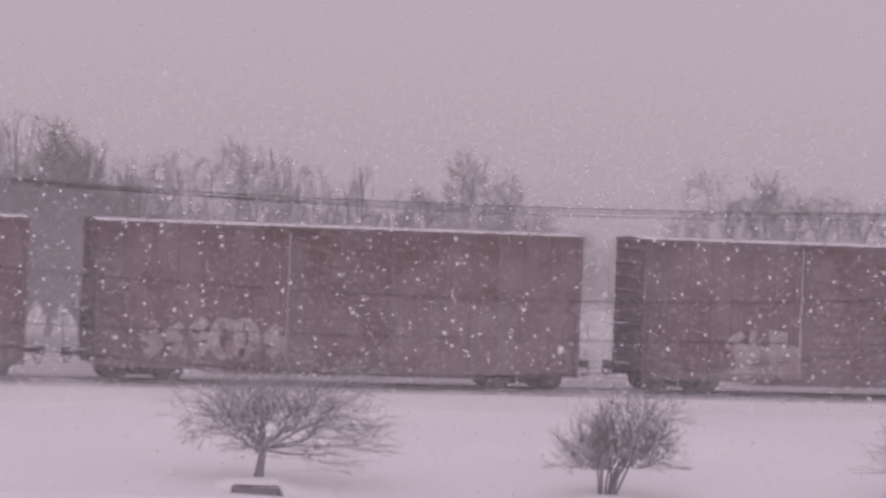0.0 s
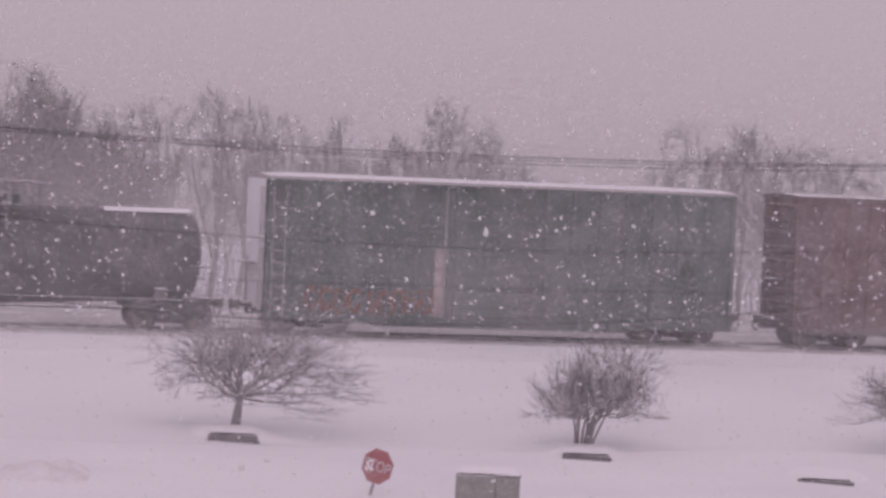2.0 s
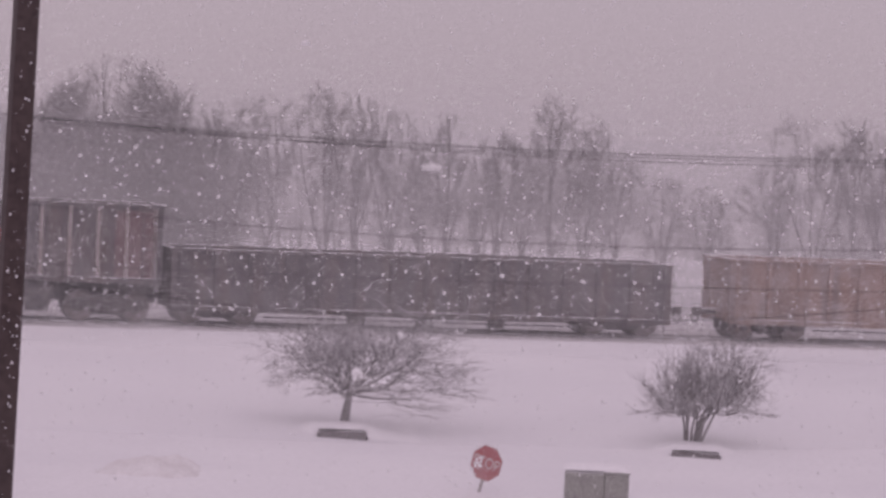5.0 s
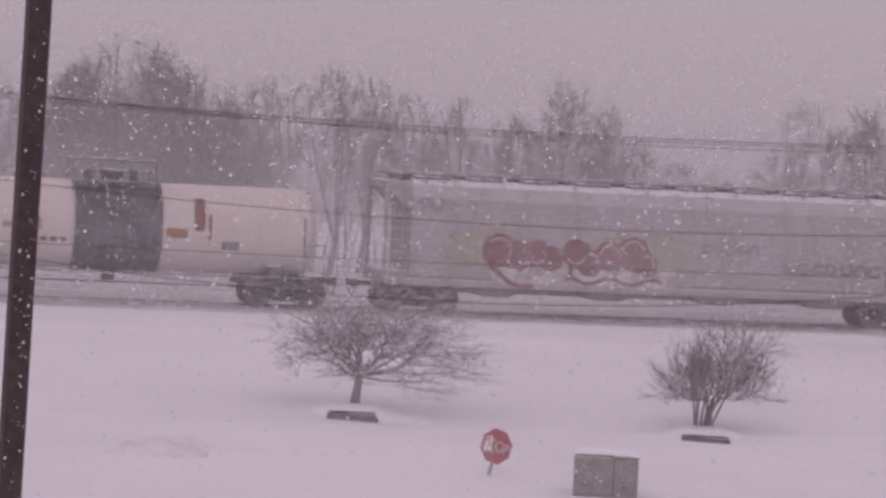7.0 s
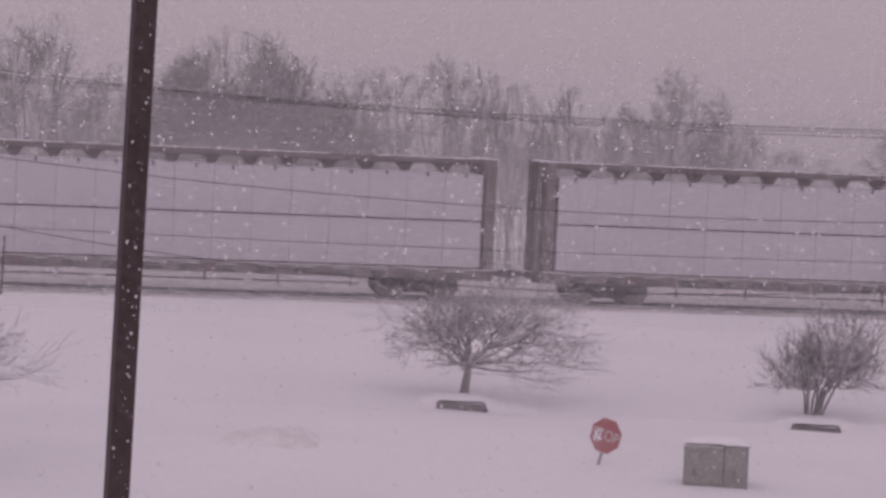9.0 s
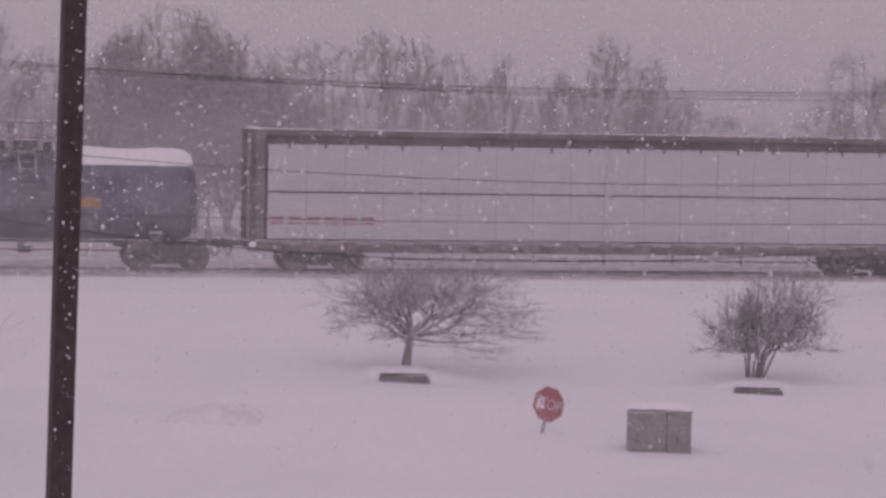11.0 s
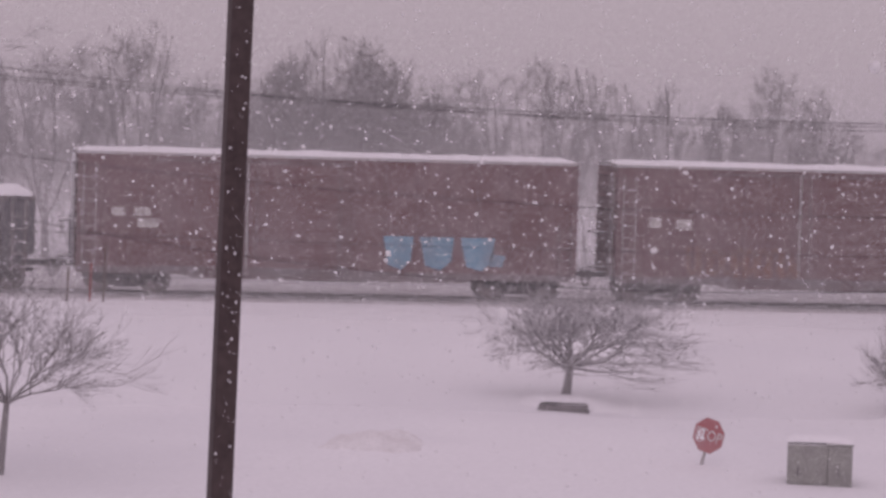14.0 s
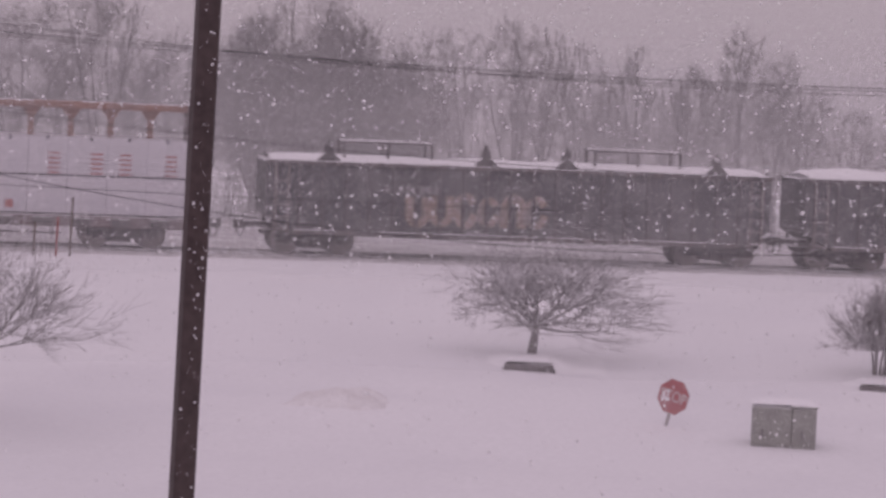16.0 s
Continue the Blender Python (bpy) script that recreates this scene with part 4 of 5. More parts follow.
def tank_car(left, right, r, zc, paint, label, belly=0.0, sill=False, platform=True, snow=0.0, crust=False, seed=1, deck_z=4.3, rail_mat="black_paint", lower=None):
    car, h = start_car("tank_car", label, "", left + 0.35, right + 0.35, 0.98)
    v, f = tank_shell(h, r, zc, belly)
    me = quick_mesh("shell", v, f, paint)
    me.polygons.foreach_set("use_smooth", [True] * len(me.polygons))
    link("shell", me, car)
    base = rail_mat if not sill else paint
    # end frames with walkways and rails
    for s in (-1, 1):
        bm = bmesh.new()
        box(bm, s * (h - 2.6), s * (h + 0.25), -0.35, 0.35, 0.72, 1.05, 0.02)
        box(bm, s * (h - 1.6), s * (h - 1.2), -1.35, 1.35, 0.85, zc - r * 0.72, 0.03)
        box(bm, s * (h - 0.6), s * (h + 0.2), -1.4, 1.4, 1.0, 1.06)
        for y in (-1.4, 1.4):
            rod(bm, (s * (h + 0.15), y, 1.0), (s * (h + 0.15), y, 2.05), 0.022, 6)
            rod(bm, (s * (h - 0.5), y, 1.0), (s * (h - 0.5), y, 2.05), 0.022, 6)
            rod(bm, (s * (h - 0.5), y, 2.05), (s * (h + 0.15), y, 2.05), 0.022, 6)
        part("end_frame", bm, "grime" if not sill else "rib_pale", car, "end frame with walkway and rails")
    if sill:
        bm = bmesh.new()
        box(bm, -h + 0.6, h - 0.6, -1.0, 1.0, 0.72, 0.98, 0.02)
        part("centre_sill", bm, "rib_pale", car, "pale through sill")
        saddle = bmesh.new()
        box(saddle, -0.09, 0.09, -1.1, 1.1, 0.95, zc - r * 0.72, 0.02)
        saddle = to_mesh("saddle", saddle, paint)
        for x in (-h + 1.1, -h + 3.1, 0.0, h - 3.1, h - 1.1):
            link("saddle", saddle, car, pose(x, 0, 0))
    # brake rigging and running rails along the bottom
    bm = bmesh.new()
    for y in (-1.42, 1.42):
        rod(bm, (-h + 0.2, y, 0.98), (h - 0.2, y, 0.98), 0.025, 6)
    part("grab_rail", bm, "grime", car, "long side grab rail")
    if not sill:
        bm = bmesh.new()
        rod(bm, (-h + 2.4, -0.5, 0.62), (h - 2.4, -0.5, 0.62), 0.03, 6)
        rod(bm, (-0.2, 0, zc - r - belly - 0.18), (0.2, 0, zc - r - belly - 0.18), 0.16, 10)
        part("brake_pipe", bm, "grime", car)
    bm = bmesh.new()
    for x in (-0.25, 0.25):
        for k in range(9):
            a0, a1 = math.pi * (0.04 + 0.068 * k), math.pi * (0.04 + 0.068 * (k + 1))
            rod(bm, (x, -math.sin(a0) * (r + 0.12), zc + math.cos(a0) * (r + 0.12)), (x, -math.sin(a1) * (r + 0.12), zc + math.cos(a1) * (r + 0.12)), 0.025, 6)
    for k in range(10):
        a = math.pi * (0.06 + 0.06 * k)
        rod(bm, (-0.25, -math.sin(a) * (r + 0.12), zc + math.cos(a) * (r + 0.12)), (0.25, -math.sin(a) * (r + 0.12), zc + math.cos(a) * (r + 0.12)), 0.016, 6)
    part("ladder", bm, rail_mat, car)
    top = zc + r
    bm = bmesh.new()
    up = 0.36 if platform else 0.12
    rod(bm, (0, 0, top - 0.1), (0, 0, top + up - 0.08), 0.36, 18)
    rod(bm, (0, 0, top + up - 0.08), (0, 0, top + up), 0.4, 18)
    for x, hgt in ((-0.75, up - 0.02), (0.7, up - 0.05)):
        rod(bm, (x, 0.1, top - 0.1), (x, 0.1, top + hgt), 0.13, 10)
    dome = part("manway", bm, rail_mat, car, "manway and valves on top")
    if platform:
        bm = bmesh.new()
        for y in (-0.95, 0.95):
            box(bm, -1.35, 1.35, y - 0.22, y + 0.22, top - 0.03, top + 0.02)
            for x in (-1.3, -0.45, 0.45, 1.3):
                rod(bm, (x, y, top - 0.3), (x, y, deck_z), 0.022, 6)
            rod(bm, (-1.3, y, deck_z), (1.3, y, deck_z), 0.024, 6)
            rod(bm, (-1.3, y, (top + deck_z) / 2), (1.3, y, (top + deck_z) / 2), 0.018, 6)
        for x in (-1.3, 1.3):
            rod(bm, (x, -0.95, deck_z), (x, 0.95, deck_z), 0.022, 6)
        part("top_platform", bm, rail_mat, car, "railed platform round the manway")
    if snow:
        for x0, x1 in ((-h + 0.25, -0.9), (0.9, h - 0.25)):
            n, verts, faces = 24, [], []
            m = 11
            for i in range(n + 1):
                x = x0 + (x1 - x0) * i / n
                for k in range(m):
                    a = math.pi * (-0.235 + 0.47 * k / (m - 1))
                    edge = 1 - abs(2 * k / (m - 1) - 1) ** 3
                    rr = r + 0.004 + snow * edge * (0.8 + 0.35 * noise.noise((x * 0.8 + seed, k * 0.4, 0))) * (1 - abs(2 * i / n - 1) ** 14)
                    verts.append((x, rr * math.sin(a), zc + rr * math.cos(a)))
            for i in range(n):
                for k in range(m - 1):
                    faces.append((i * m + k, i * m + k + 1, (i + 1) * m + k + 1, (i + 1) * m + k))
            me = quick_mesh("snow_layer", verts, faces, "loose_snow")
            me.polygons.foreach_set("use_smooth", [True] * len(me.polygons))
            link("snow_layer", me, car, label="long pillow of snow on the shell")
    if crust:
        verts, faces = [], []
        n, m = 28, 8
        for k in range(m):
            a = math.pi / 2 * k / (m - 1) * 0.84
            for i in range(n):
                t = 2 * math.pi * i / n
                bump = 0.035 + 0.025 * noise.noise((k * 0.7, i * 0.5, seed))
                verts.append((-h + 0.36 * r * (1 - math.cos(a)) - bump * math.cos(a), (r * math.sin(a) + 0.01) * math.sin(t), zc + (r * math.sin(a) + 0.01) * math.cos(t)))
        for k in range(m - 1):
            for i in range(n):
                faces.append((k * n + i, k * n + (i + 1) % n, (k + 1) * n + (i + 1) % n, (k + 1) * n + i))
        me = quick_mesh("snow_crust", verts, faces, "caked_snow")
        me.polygons.foreach_set("use_smooth", [True] * len(me.polygons))
        link("snow_crust", me, car, label="snow plastered on the trailing head")
    return car, h


def tank_band(car, r, zc, x0, x1, a0, a1, mat, name, label, lift=0.006, steps=20):
    """A painted or clad zone round the shell between two angles from the top (degrees, towards the near side)."""
    verts, faces = [], []
    for k in range(steps + 1):
        a = radians(a0 + (a1 - a0) * k / steps)
        for x in (x0, x1):
            verts.append((x, -(r + lift) * math.sin(a), zc + (r + lift) * math.cos(a)))
    for k in range(steps):
        faces.append((2 * k, 2 * k + 1, 2 * k + 3, 2 * k + 2))
    me = quick_mesh(name, verts, faces, mat)
    me.polygons.foreach_set("use_smooth", [True] * len(me.polygons))
    return link(name, me, car, label=label)


def tank_marks(car, r, zc, spec, mat, label):
    """Bars on the shell: rows of (x0, x1, z0, z1, count)."""
    bm = bmesh.new()
    for x0, x1, z0, z1, n in spec:
        w = (x1 - x0) / n
        for k in range(n):
            a, b = x0 + w * k, x0 + w * (k + (0.72 if n > 1 else 1))
            zs = np.linspace(z0, z1, max(2, int((z1 - z0) / 0.2) + 2))
            for za, zb in zip(zs[:-1], zs[1:]):
                ya, yb = (-math.sqrt(max(0.01, (r + 0.008) ** 2 - (z - zc) ** 2)) for z in (za, zb))
                q = [bm.verts.new(p) for p in ((a, ya, za), (b, ya, za), (b, yb, zb), (a, yb, zb))]
                bm.faces.new(q)
    decals(car, mat, bm, label)


car, h = tank_car(-37.51, -24.32, 1.42, 2.36, "black_shell", "black funnel-bellied tank car with snow on its ends", belly=0.3, crust=True, seed=3, deck_z=4.5)
tank_marks(car, 1.42, 2.36, [(-5.0, -3.1, 2.55, 2.8, 8)], "chalk", "white reporting marks")
tank_band(car, 1.42, 2.36, 3.4, 6.2, -32, 24, "loose_snow", "snow_layer", "snow on the leading end", 0.05)


def open_car(name, left, right, top, bottom, paint, rib_mat, ribs, label, seed, deep_sill=0.0, panel=None, inset=1.55):
    car, h = start_car(name, label, "", left, right, inset)
    W = 1.5
    bm = bmesh.new()
    for s in (-1, 1):
        box(bm, -h, h, s * (W - 0.06), s * W, bottom, top - 0.1, 0.008)
    for s in (-1, 1):
        box(bm, s * (h - 0.06), s * h, -W + 0.07, W - 0.07, bottom, top - 0.1, 0.008)
    box(bm, -h + 0.06, h - 0.06, -W + 0.07, W - 0.07, bottom + 0.1, bottom + 0.22)
    part("body", bm, paint, car)
    for s in (-1, 1):
        for name, spot in (("top_chord", (-h, h, s * (W - 0.09), s * (W + 0.09), top - 0.12, top)), ("side_sill", (-h, h, s * (W - 0.03), s * (W + 0.06), bottom - 0.06, bottom + 0.12)),
                           ("end_chord", (s * (h - 0.1), s * (h + 0.06), -W + 0.1, W - 0.1, top - 0.12, top - 0.003))):
            bm = bmesh.new()
            box(bm, *spot, 0.015)
            part(name, bm, paint, car)
    rib = bmesh.new()
    box(rib, -0.06, 0.06, -0.12, 0.0, bottom + 0.12, top - 0.12, 0.02)
    rib = to_mesh("rib", rib, rib_mat)
    for s in (-1, 1):
        for k in range(ribs):
            link("rib", rib, car, pose(-h + 0.25 + k * (2 * h - 0.5) / (ribs - 1), s * W, 0, 0, 0, 0 if s < 0 else 180))
    bm = bmesh.new()
    box(bm, -h, h, -0.3, 0.3, 0.6, bottom + 0.1, 0.02)
    if deep_sill:
        prism(bm, [(-h + 3.2, bottom), (-h + 3.5, deep_sill), (h - 3.5, deep_sill), (h - 3.2, bottom)], -1.25, 1.25)
    else:
        rod(bm, (-h + 3, -1.2, bottom - 0.2), (h - 3, -1.2, bottom - 0.2), 0.03, 6)
        for x in (-2.4, -0.2, 2.2):
            box(bm, x, x + 0.5, -1.25, -0.8, bottom - 0.35, bottom, 0.03)
    part("underframe", bm, "grime", car)
    ladder = ladder_mesh(top - bottom + 0.2, paint)
    for s in (-1, 1):
        link("ladder", ladder, car, pose(s * (h - 0.45), -W - 0.14, bottom - 0.3))
    # settled snow inside
    roof_snow(car, h - 0.12, W - 0.1, top - 0.55, 0.12, seed, "snow lying on the load inside")
    return car, h


car, h = open_car("gondola", -55.59, -39.24, 2.55, 0.5, "dark_gondola", "rib_pale", 16, "rusty dark gondola with red sprayed panels between pale ribs", 7)
for k, (x0, x1) in enumerate(((1.3, 2.2), (2.4, 3.3), (3.45, 4.3), (4.45, 4.9))):
    bm = bmesh.new()
    box(bm, x0, x1, -1.508, -1.502, 0.75 + 0.06 * (k % 2), 1.85 - 0.1 * (k % 3))
    decals(car, "red_panel", bm, "red sprayed panel")
bm = bmesh.new()
bars(bm, -5.4, -3.4, 1.9, 2.15, 6, -1.508)
decals(car, "chalk", bm, "pale reporting marks")
open_car("gondola", -73.1, -56.76, 2.69, 0.6, "rust_paint", "rust_paint", 16, "rust-brown steel gondola with heavy ribs", 8)
open_car("gondola", -91.44, -75.1, 2.42, 0.5, "dark_gondola", "dark_gondola", 15, "dark rusty steel gondola with upright ribs", 9)
car, h = open_car("open_hopper", -107.36, -91.75, 3.73, 1.3, "dark_gondola", "rib_pale", 18, "dark open hopper car with pale upright ribs", 10, 0.3, inset=1.6)
for x, mat, w, hh, z in ((-1.45, "red_panel", 0.62, 0.42, 2.45), (2.25, "red_panel", 0.75, 0.42, 2.4), (0.45, "white_paint", 0.6, 0.5, 2.45)):
    bm = bmesh.new()
    box(bm, x, x + w, -1.63, -1.622, z, z + hh, 0.003)
    part("placard", bm, mat, car, "small painted placard")
bm = bmesh.new()
bars(bm, -5.2, -3.5, 2.3, 2.55, 5, -1.51)
bars(bm, -5.2, -3.4, 1.9, 2.15, 6, -1.51)
decals(car, "chalk", bm, "white reporting marks")
bm = bmesh.new()
box(bm, h - 1.5, h - 0.3, -1.507, -1.503, 1.4, 3.5)
part("rust_patch", bm, "brown_paint", car, "rusted end panel")


def covered_hopper(left, right):
    car, h = start_car("covered_hopper", "grey covered hopper car with red and yellow-green spray painting", "", left, right, 1.4)
    W, top, low = 1.6, 4.3, 1.0
    sec = [(-1.42, low), (-1.58, low + 0.25), (-1.62, 2.4), (-1.56, 3.7), (-1.42, 4.12), (-1.3, top), (1.3, top), (1.42, 4.12), (1.56, 3.7), (1.62, 2.4), (1.58, low + 0.25), (1.42, low)]
    bm = bmesh.new()
    extrude_x(bm, sec, -h + 0.9, h - 0.9)
    part("body", bm, "grey_paint", car)
    for s in (-1, 1):
        bm = bmesh.new()
        prism(bm, [(s * (h - 0.9), 4.2), (s * (h - 0.05), 4.2), (s * (h - 0.05), 4.0), (s * (h - 0.9), 3.3)], -1.45, 1.45)
        prism(bm, [(s * (h - 0.9), 1.0), (s * h, 1.0), (s * h, 1.35), (s * (h - 0.9), 1.35)], -1.5, 1.5)
        for y in (-1.4, 1.4):
            box(bm, s * (h - 0.16), s * (h - 0.04), y - 0.06, y + 0.06, 1.3, 4.1)
        part("end_frame", bm, "grey_paint", car, "open end frame")
    bm = bmesh.new()
    box(bm, -h + 0.2, h - 0.2, -0.5, 0.5, top + 0.1, top + 0.16)
    for x in np.linspace(-h + 0.5, h - 0.5, 14):
        box(bm, x - 0.03, x + 0.03, -1.3, 0.5, top, top + 0.12)
    for y in (-1.32, 1.32):
        rod(bm, (-h + 0.2, y, top + 0.16), (h - 0.2, y, top + 0.16), 0.03, 6)
    part("roof_walk", bm, "grey_dark", car, "dark roof walkway")
    hatch = bmesh.new()
    box(hatch, -0.55, 0.55, -0.42, 0.42, top, top + 0.1, 0.03)
    hatch = to_mesh("hatch", hatch, "grey_dark")
    for k in range(10):
        for y in (-0.95, 0.95):
            link("hatch", hatch, car, pose(-h + 1.6 + k * (2 * h - 3.2) / 9, y, 0))
    for k in range(4):
        x = -h + 3.9 + k * (2 * h - 7.8) / 3
        bm = bmesh.new()
        prism(bm, [(x - 1.3, low + 0.02), (x + 1.3, low + 0.02), (x + 0.4, 0.6), (x - 0.4, 0.6)], -1.0, 1.0)
        part("discharge_hopper", bm, "grey_paint", car)
    for s in (-1, 1):
        bm = bmesh.new()
        box(bm, -h + 0.1, h - 0.1, s * 1.55, s * 1.66, low - 0.08, low + 0.14, 0.01)
        part("side_sill", bm, "grey_paint", car)
    bm = bmesh.new()
    box(bm, -h, h, -0.3, 0.3, 0.68, low, 0.02)
    part("centre_sill", bm, "grey_paint", car)
    ladder = ladder_mesh(3.2, "grey_paint")
    for s in (-1, 1):
        link("ladder", ladder, car, pose(s * (h - 0.4), -1.6, low))
    roof_snow(car, h - 1.0, 1.0, top - 0.015, 0.03, 21)
    # spray painting
    rng = np.random.default_rng(6)
    bm = bmesh.new()
    for k in range(20):
        x, r = -7.1 + 7.4 * k / 19 + rng.uniform(-0.2, 0.2), rng.uniform(0.4, 0.75)
        z = 2.1 + rng.uniform(-0.4, 0.3)
        prism(bm, [(x + r * math.cos(t * math.pi / 6), z + 0.85 * r * math.sin(t * math.pi / 6)) for t in range(12)], -1.632 - 0.0004 * k, -1.61)
    part("spray_ground", bm, "lime", car, "yellow-green sprayed ground")
    bm = bmesh.new()
    for k in range(9):
        x, r = -5.6 + 5.4 * k / 8, rng.uniform(0.3, 0.4)
        prism(bm, [(x + 1.2 * r * math.cos(t * math.pi / 6), 1.4 + 0.95 * r * math.sin(t * math.pi / 6)) for t in range(12)], -1.643 - 0.0006 * k, -1.61)
    part("spray_base", bm, "white_paint", car, "pale sprayed fill below")
    bm = bmesh.new()
    spots = [(-5.75, 0.5, 2.15), (-5.15, 0.45, 2.0), (-4.5, 0.4, 2.1), (-4.05, 0.38, 1.95), (-3.2, 0.42, 2.15), (-2.75, 0.4, 1.85), (-2.1, 0.42, 2.1), (-1.3, 0.5, 2.2), (-0.85, 0.36, 1.85)]
    for k, (x, r, z) in enumerate(spots):
        prism(bm, [(x + 1.12 * r * math.cos(t * math.pi / 8), z + 1.1 * r * math.sin(t * math.pi / 8)) for t in range(16)], -1.652 - 0.0006 * k, -1.61)
    part("spray_letters", bm, "crimson", car, "red bubble-shaped sprayed forms")
    bm = bmesh.new()
    ribbon(bm, [(-6.1 + 1.5 * t, 1.75 - 0.75 * math.sin(2.0 * t)) for t in np.linspace(0, 1, 9)], 0.16, -1.661)
    ribbon(bm, [(-3.5 + 3.2 * t, 1.28 + 0.1 * math.cos(14 * t)) for t in np.linspace(0, 1, 17)], 0.1, -1.661)
    ribbon(bm, [(-3.45 + 0.08 * math.sin(3 * t), 2.1 - 0.85 * t) for t in np.linspace(0, 1, 7)], 0.14, -1.662)
    decals(car, "crimson", bm, "dark red sprayed outline")
    bm = bmesh.new()
    for k, (x, r, z) in enumerate(spots):
        a0, turn = rng.uniform(0, 6.3), rng.uniform(1.8, 3.4)
        ribbon(bm, [(x + 0.75 * r * math.cos(a0 + turn * t), z + 0.8 * r * math.sin(a0 + turn * t)) for t in np.linspace(0, 1, 9)], 0.045, -1.665)
    decals(car, "spray_white", bm, "white sprayed outline")
    bm = bmesh.new()
    strokes(bm, 3.8, 7.2, 1.7, 2.15, 7, 15, -1.625, 0.1)
    strokes(bm, 1.0, 3.0, 2.3, 2.65, 5, 16, -1.625, 0.1)
    strokes(bm, -8.5, -7.6, 3.3, 3.8, 2, 17, -1.6, 0.12)
    strokes(bm, -7.4, -6.2, 2.3, 2.6, 4, 18, -1.625, 0.14)
    part("scrawl", bm, "ink", car, "dark sprayed scrawl")
    bm = bmesh.new()
    prism(bm, [(h - 2.2, 1.4), (h - 1.1, 1.4), (h - 1.1, 2.7), (h - 1.6, 2.4), (h - 2.1, 1.9)], -1.628, -1.6)
    part("scrawl", bm, "grey_dark", car, "dark painted corner")
    return car


covered_hopper(-126.99, -107.91)

car, h = tank_car(-142.4, -129.31, 1.4, 2.37, "cream_paint", "cream tank car with a black band round its middle", seed=5, deck_z=4.45)
tank_band(car, 1.4, 2.37, -1.25, 1.5, 2, 175, "black_shell", "black_band", "black band round the middle", 0.045, 30)
tank_band(car, 1.4, 2.37, -1.25, 1.5, -2, -175, "black_shell", "black_band", "black band round the middle", 0.045, 30)
tank_marks(car, 1.4, 2.37, [(-4.9, -3.95, 2.25, 2.45, 4), (-3.45, -2.65, 2.25, 2.43, 6), (-5.85, -5.78, 2.1, 2.95, 1), (-2.35, -2.28, 2.2, 2.6, 1), (6.0, 6.06, 2.0, 2.9, 1), (3.4, 3.95, 1.78, 2.05, 1)], "ink", "dark reporting marks and weld straps")
tank_marks(car, 1.4, 2.37, [(1.75, 2.3, 2.1, 2.25, 1), (2.5, 2.85, 2.35, 3.35, 1), (2.95, 3.05, 2.1, 2.9, 1), (-2.6, -1.4, 1.85, 2.0, 4)], "rust_streak", "rust streaks")
tank_marks(car, 1.4, 2.37, [(1.62, 2.3, 2.16, 2.42, 1)], "ochre", "small orange plate")
tank_marks(car, 1.4, 2.37, [(-5.4, -3.6, 1.12, 1.32, 1)], "grey_dark", "dark grey strip low on the shell")


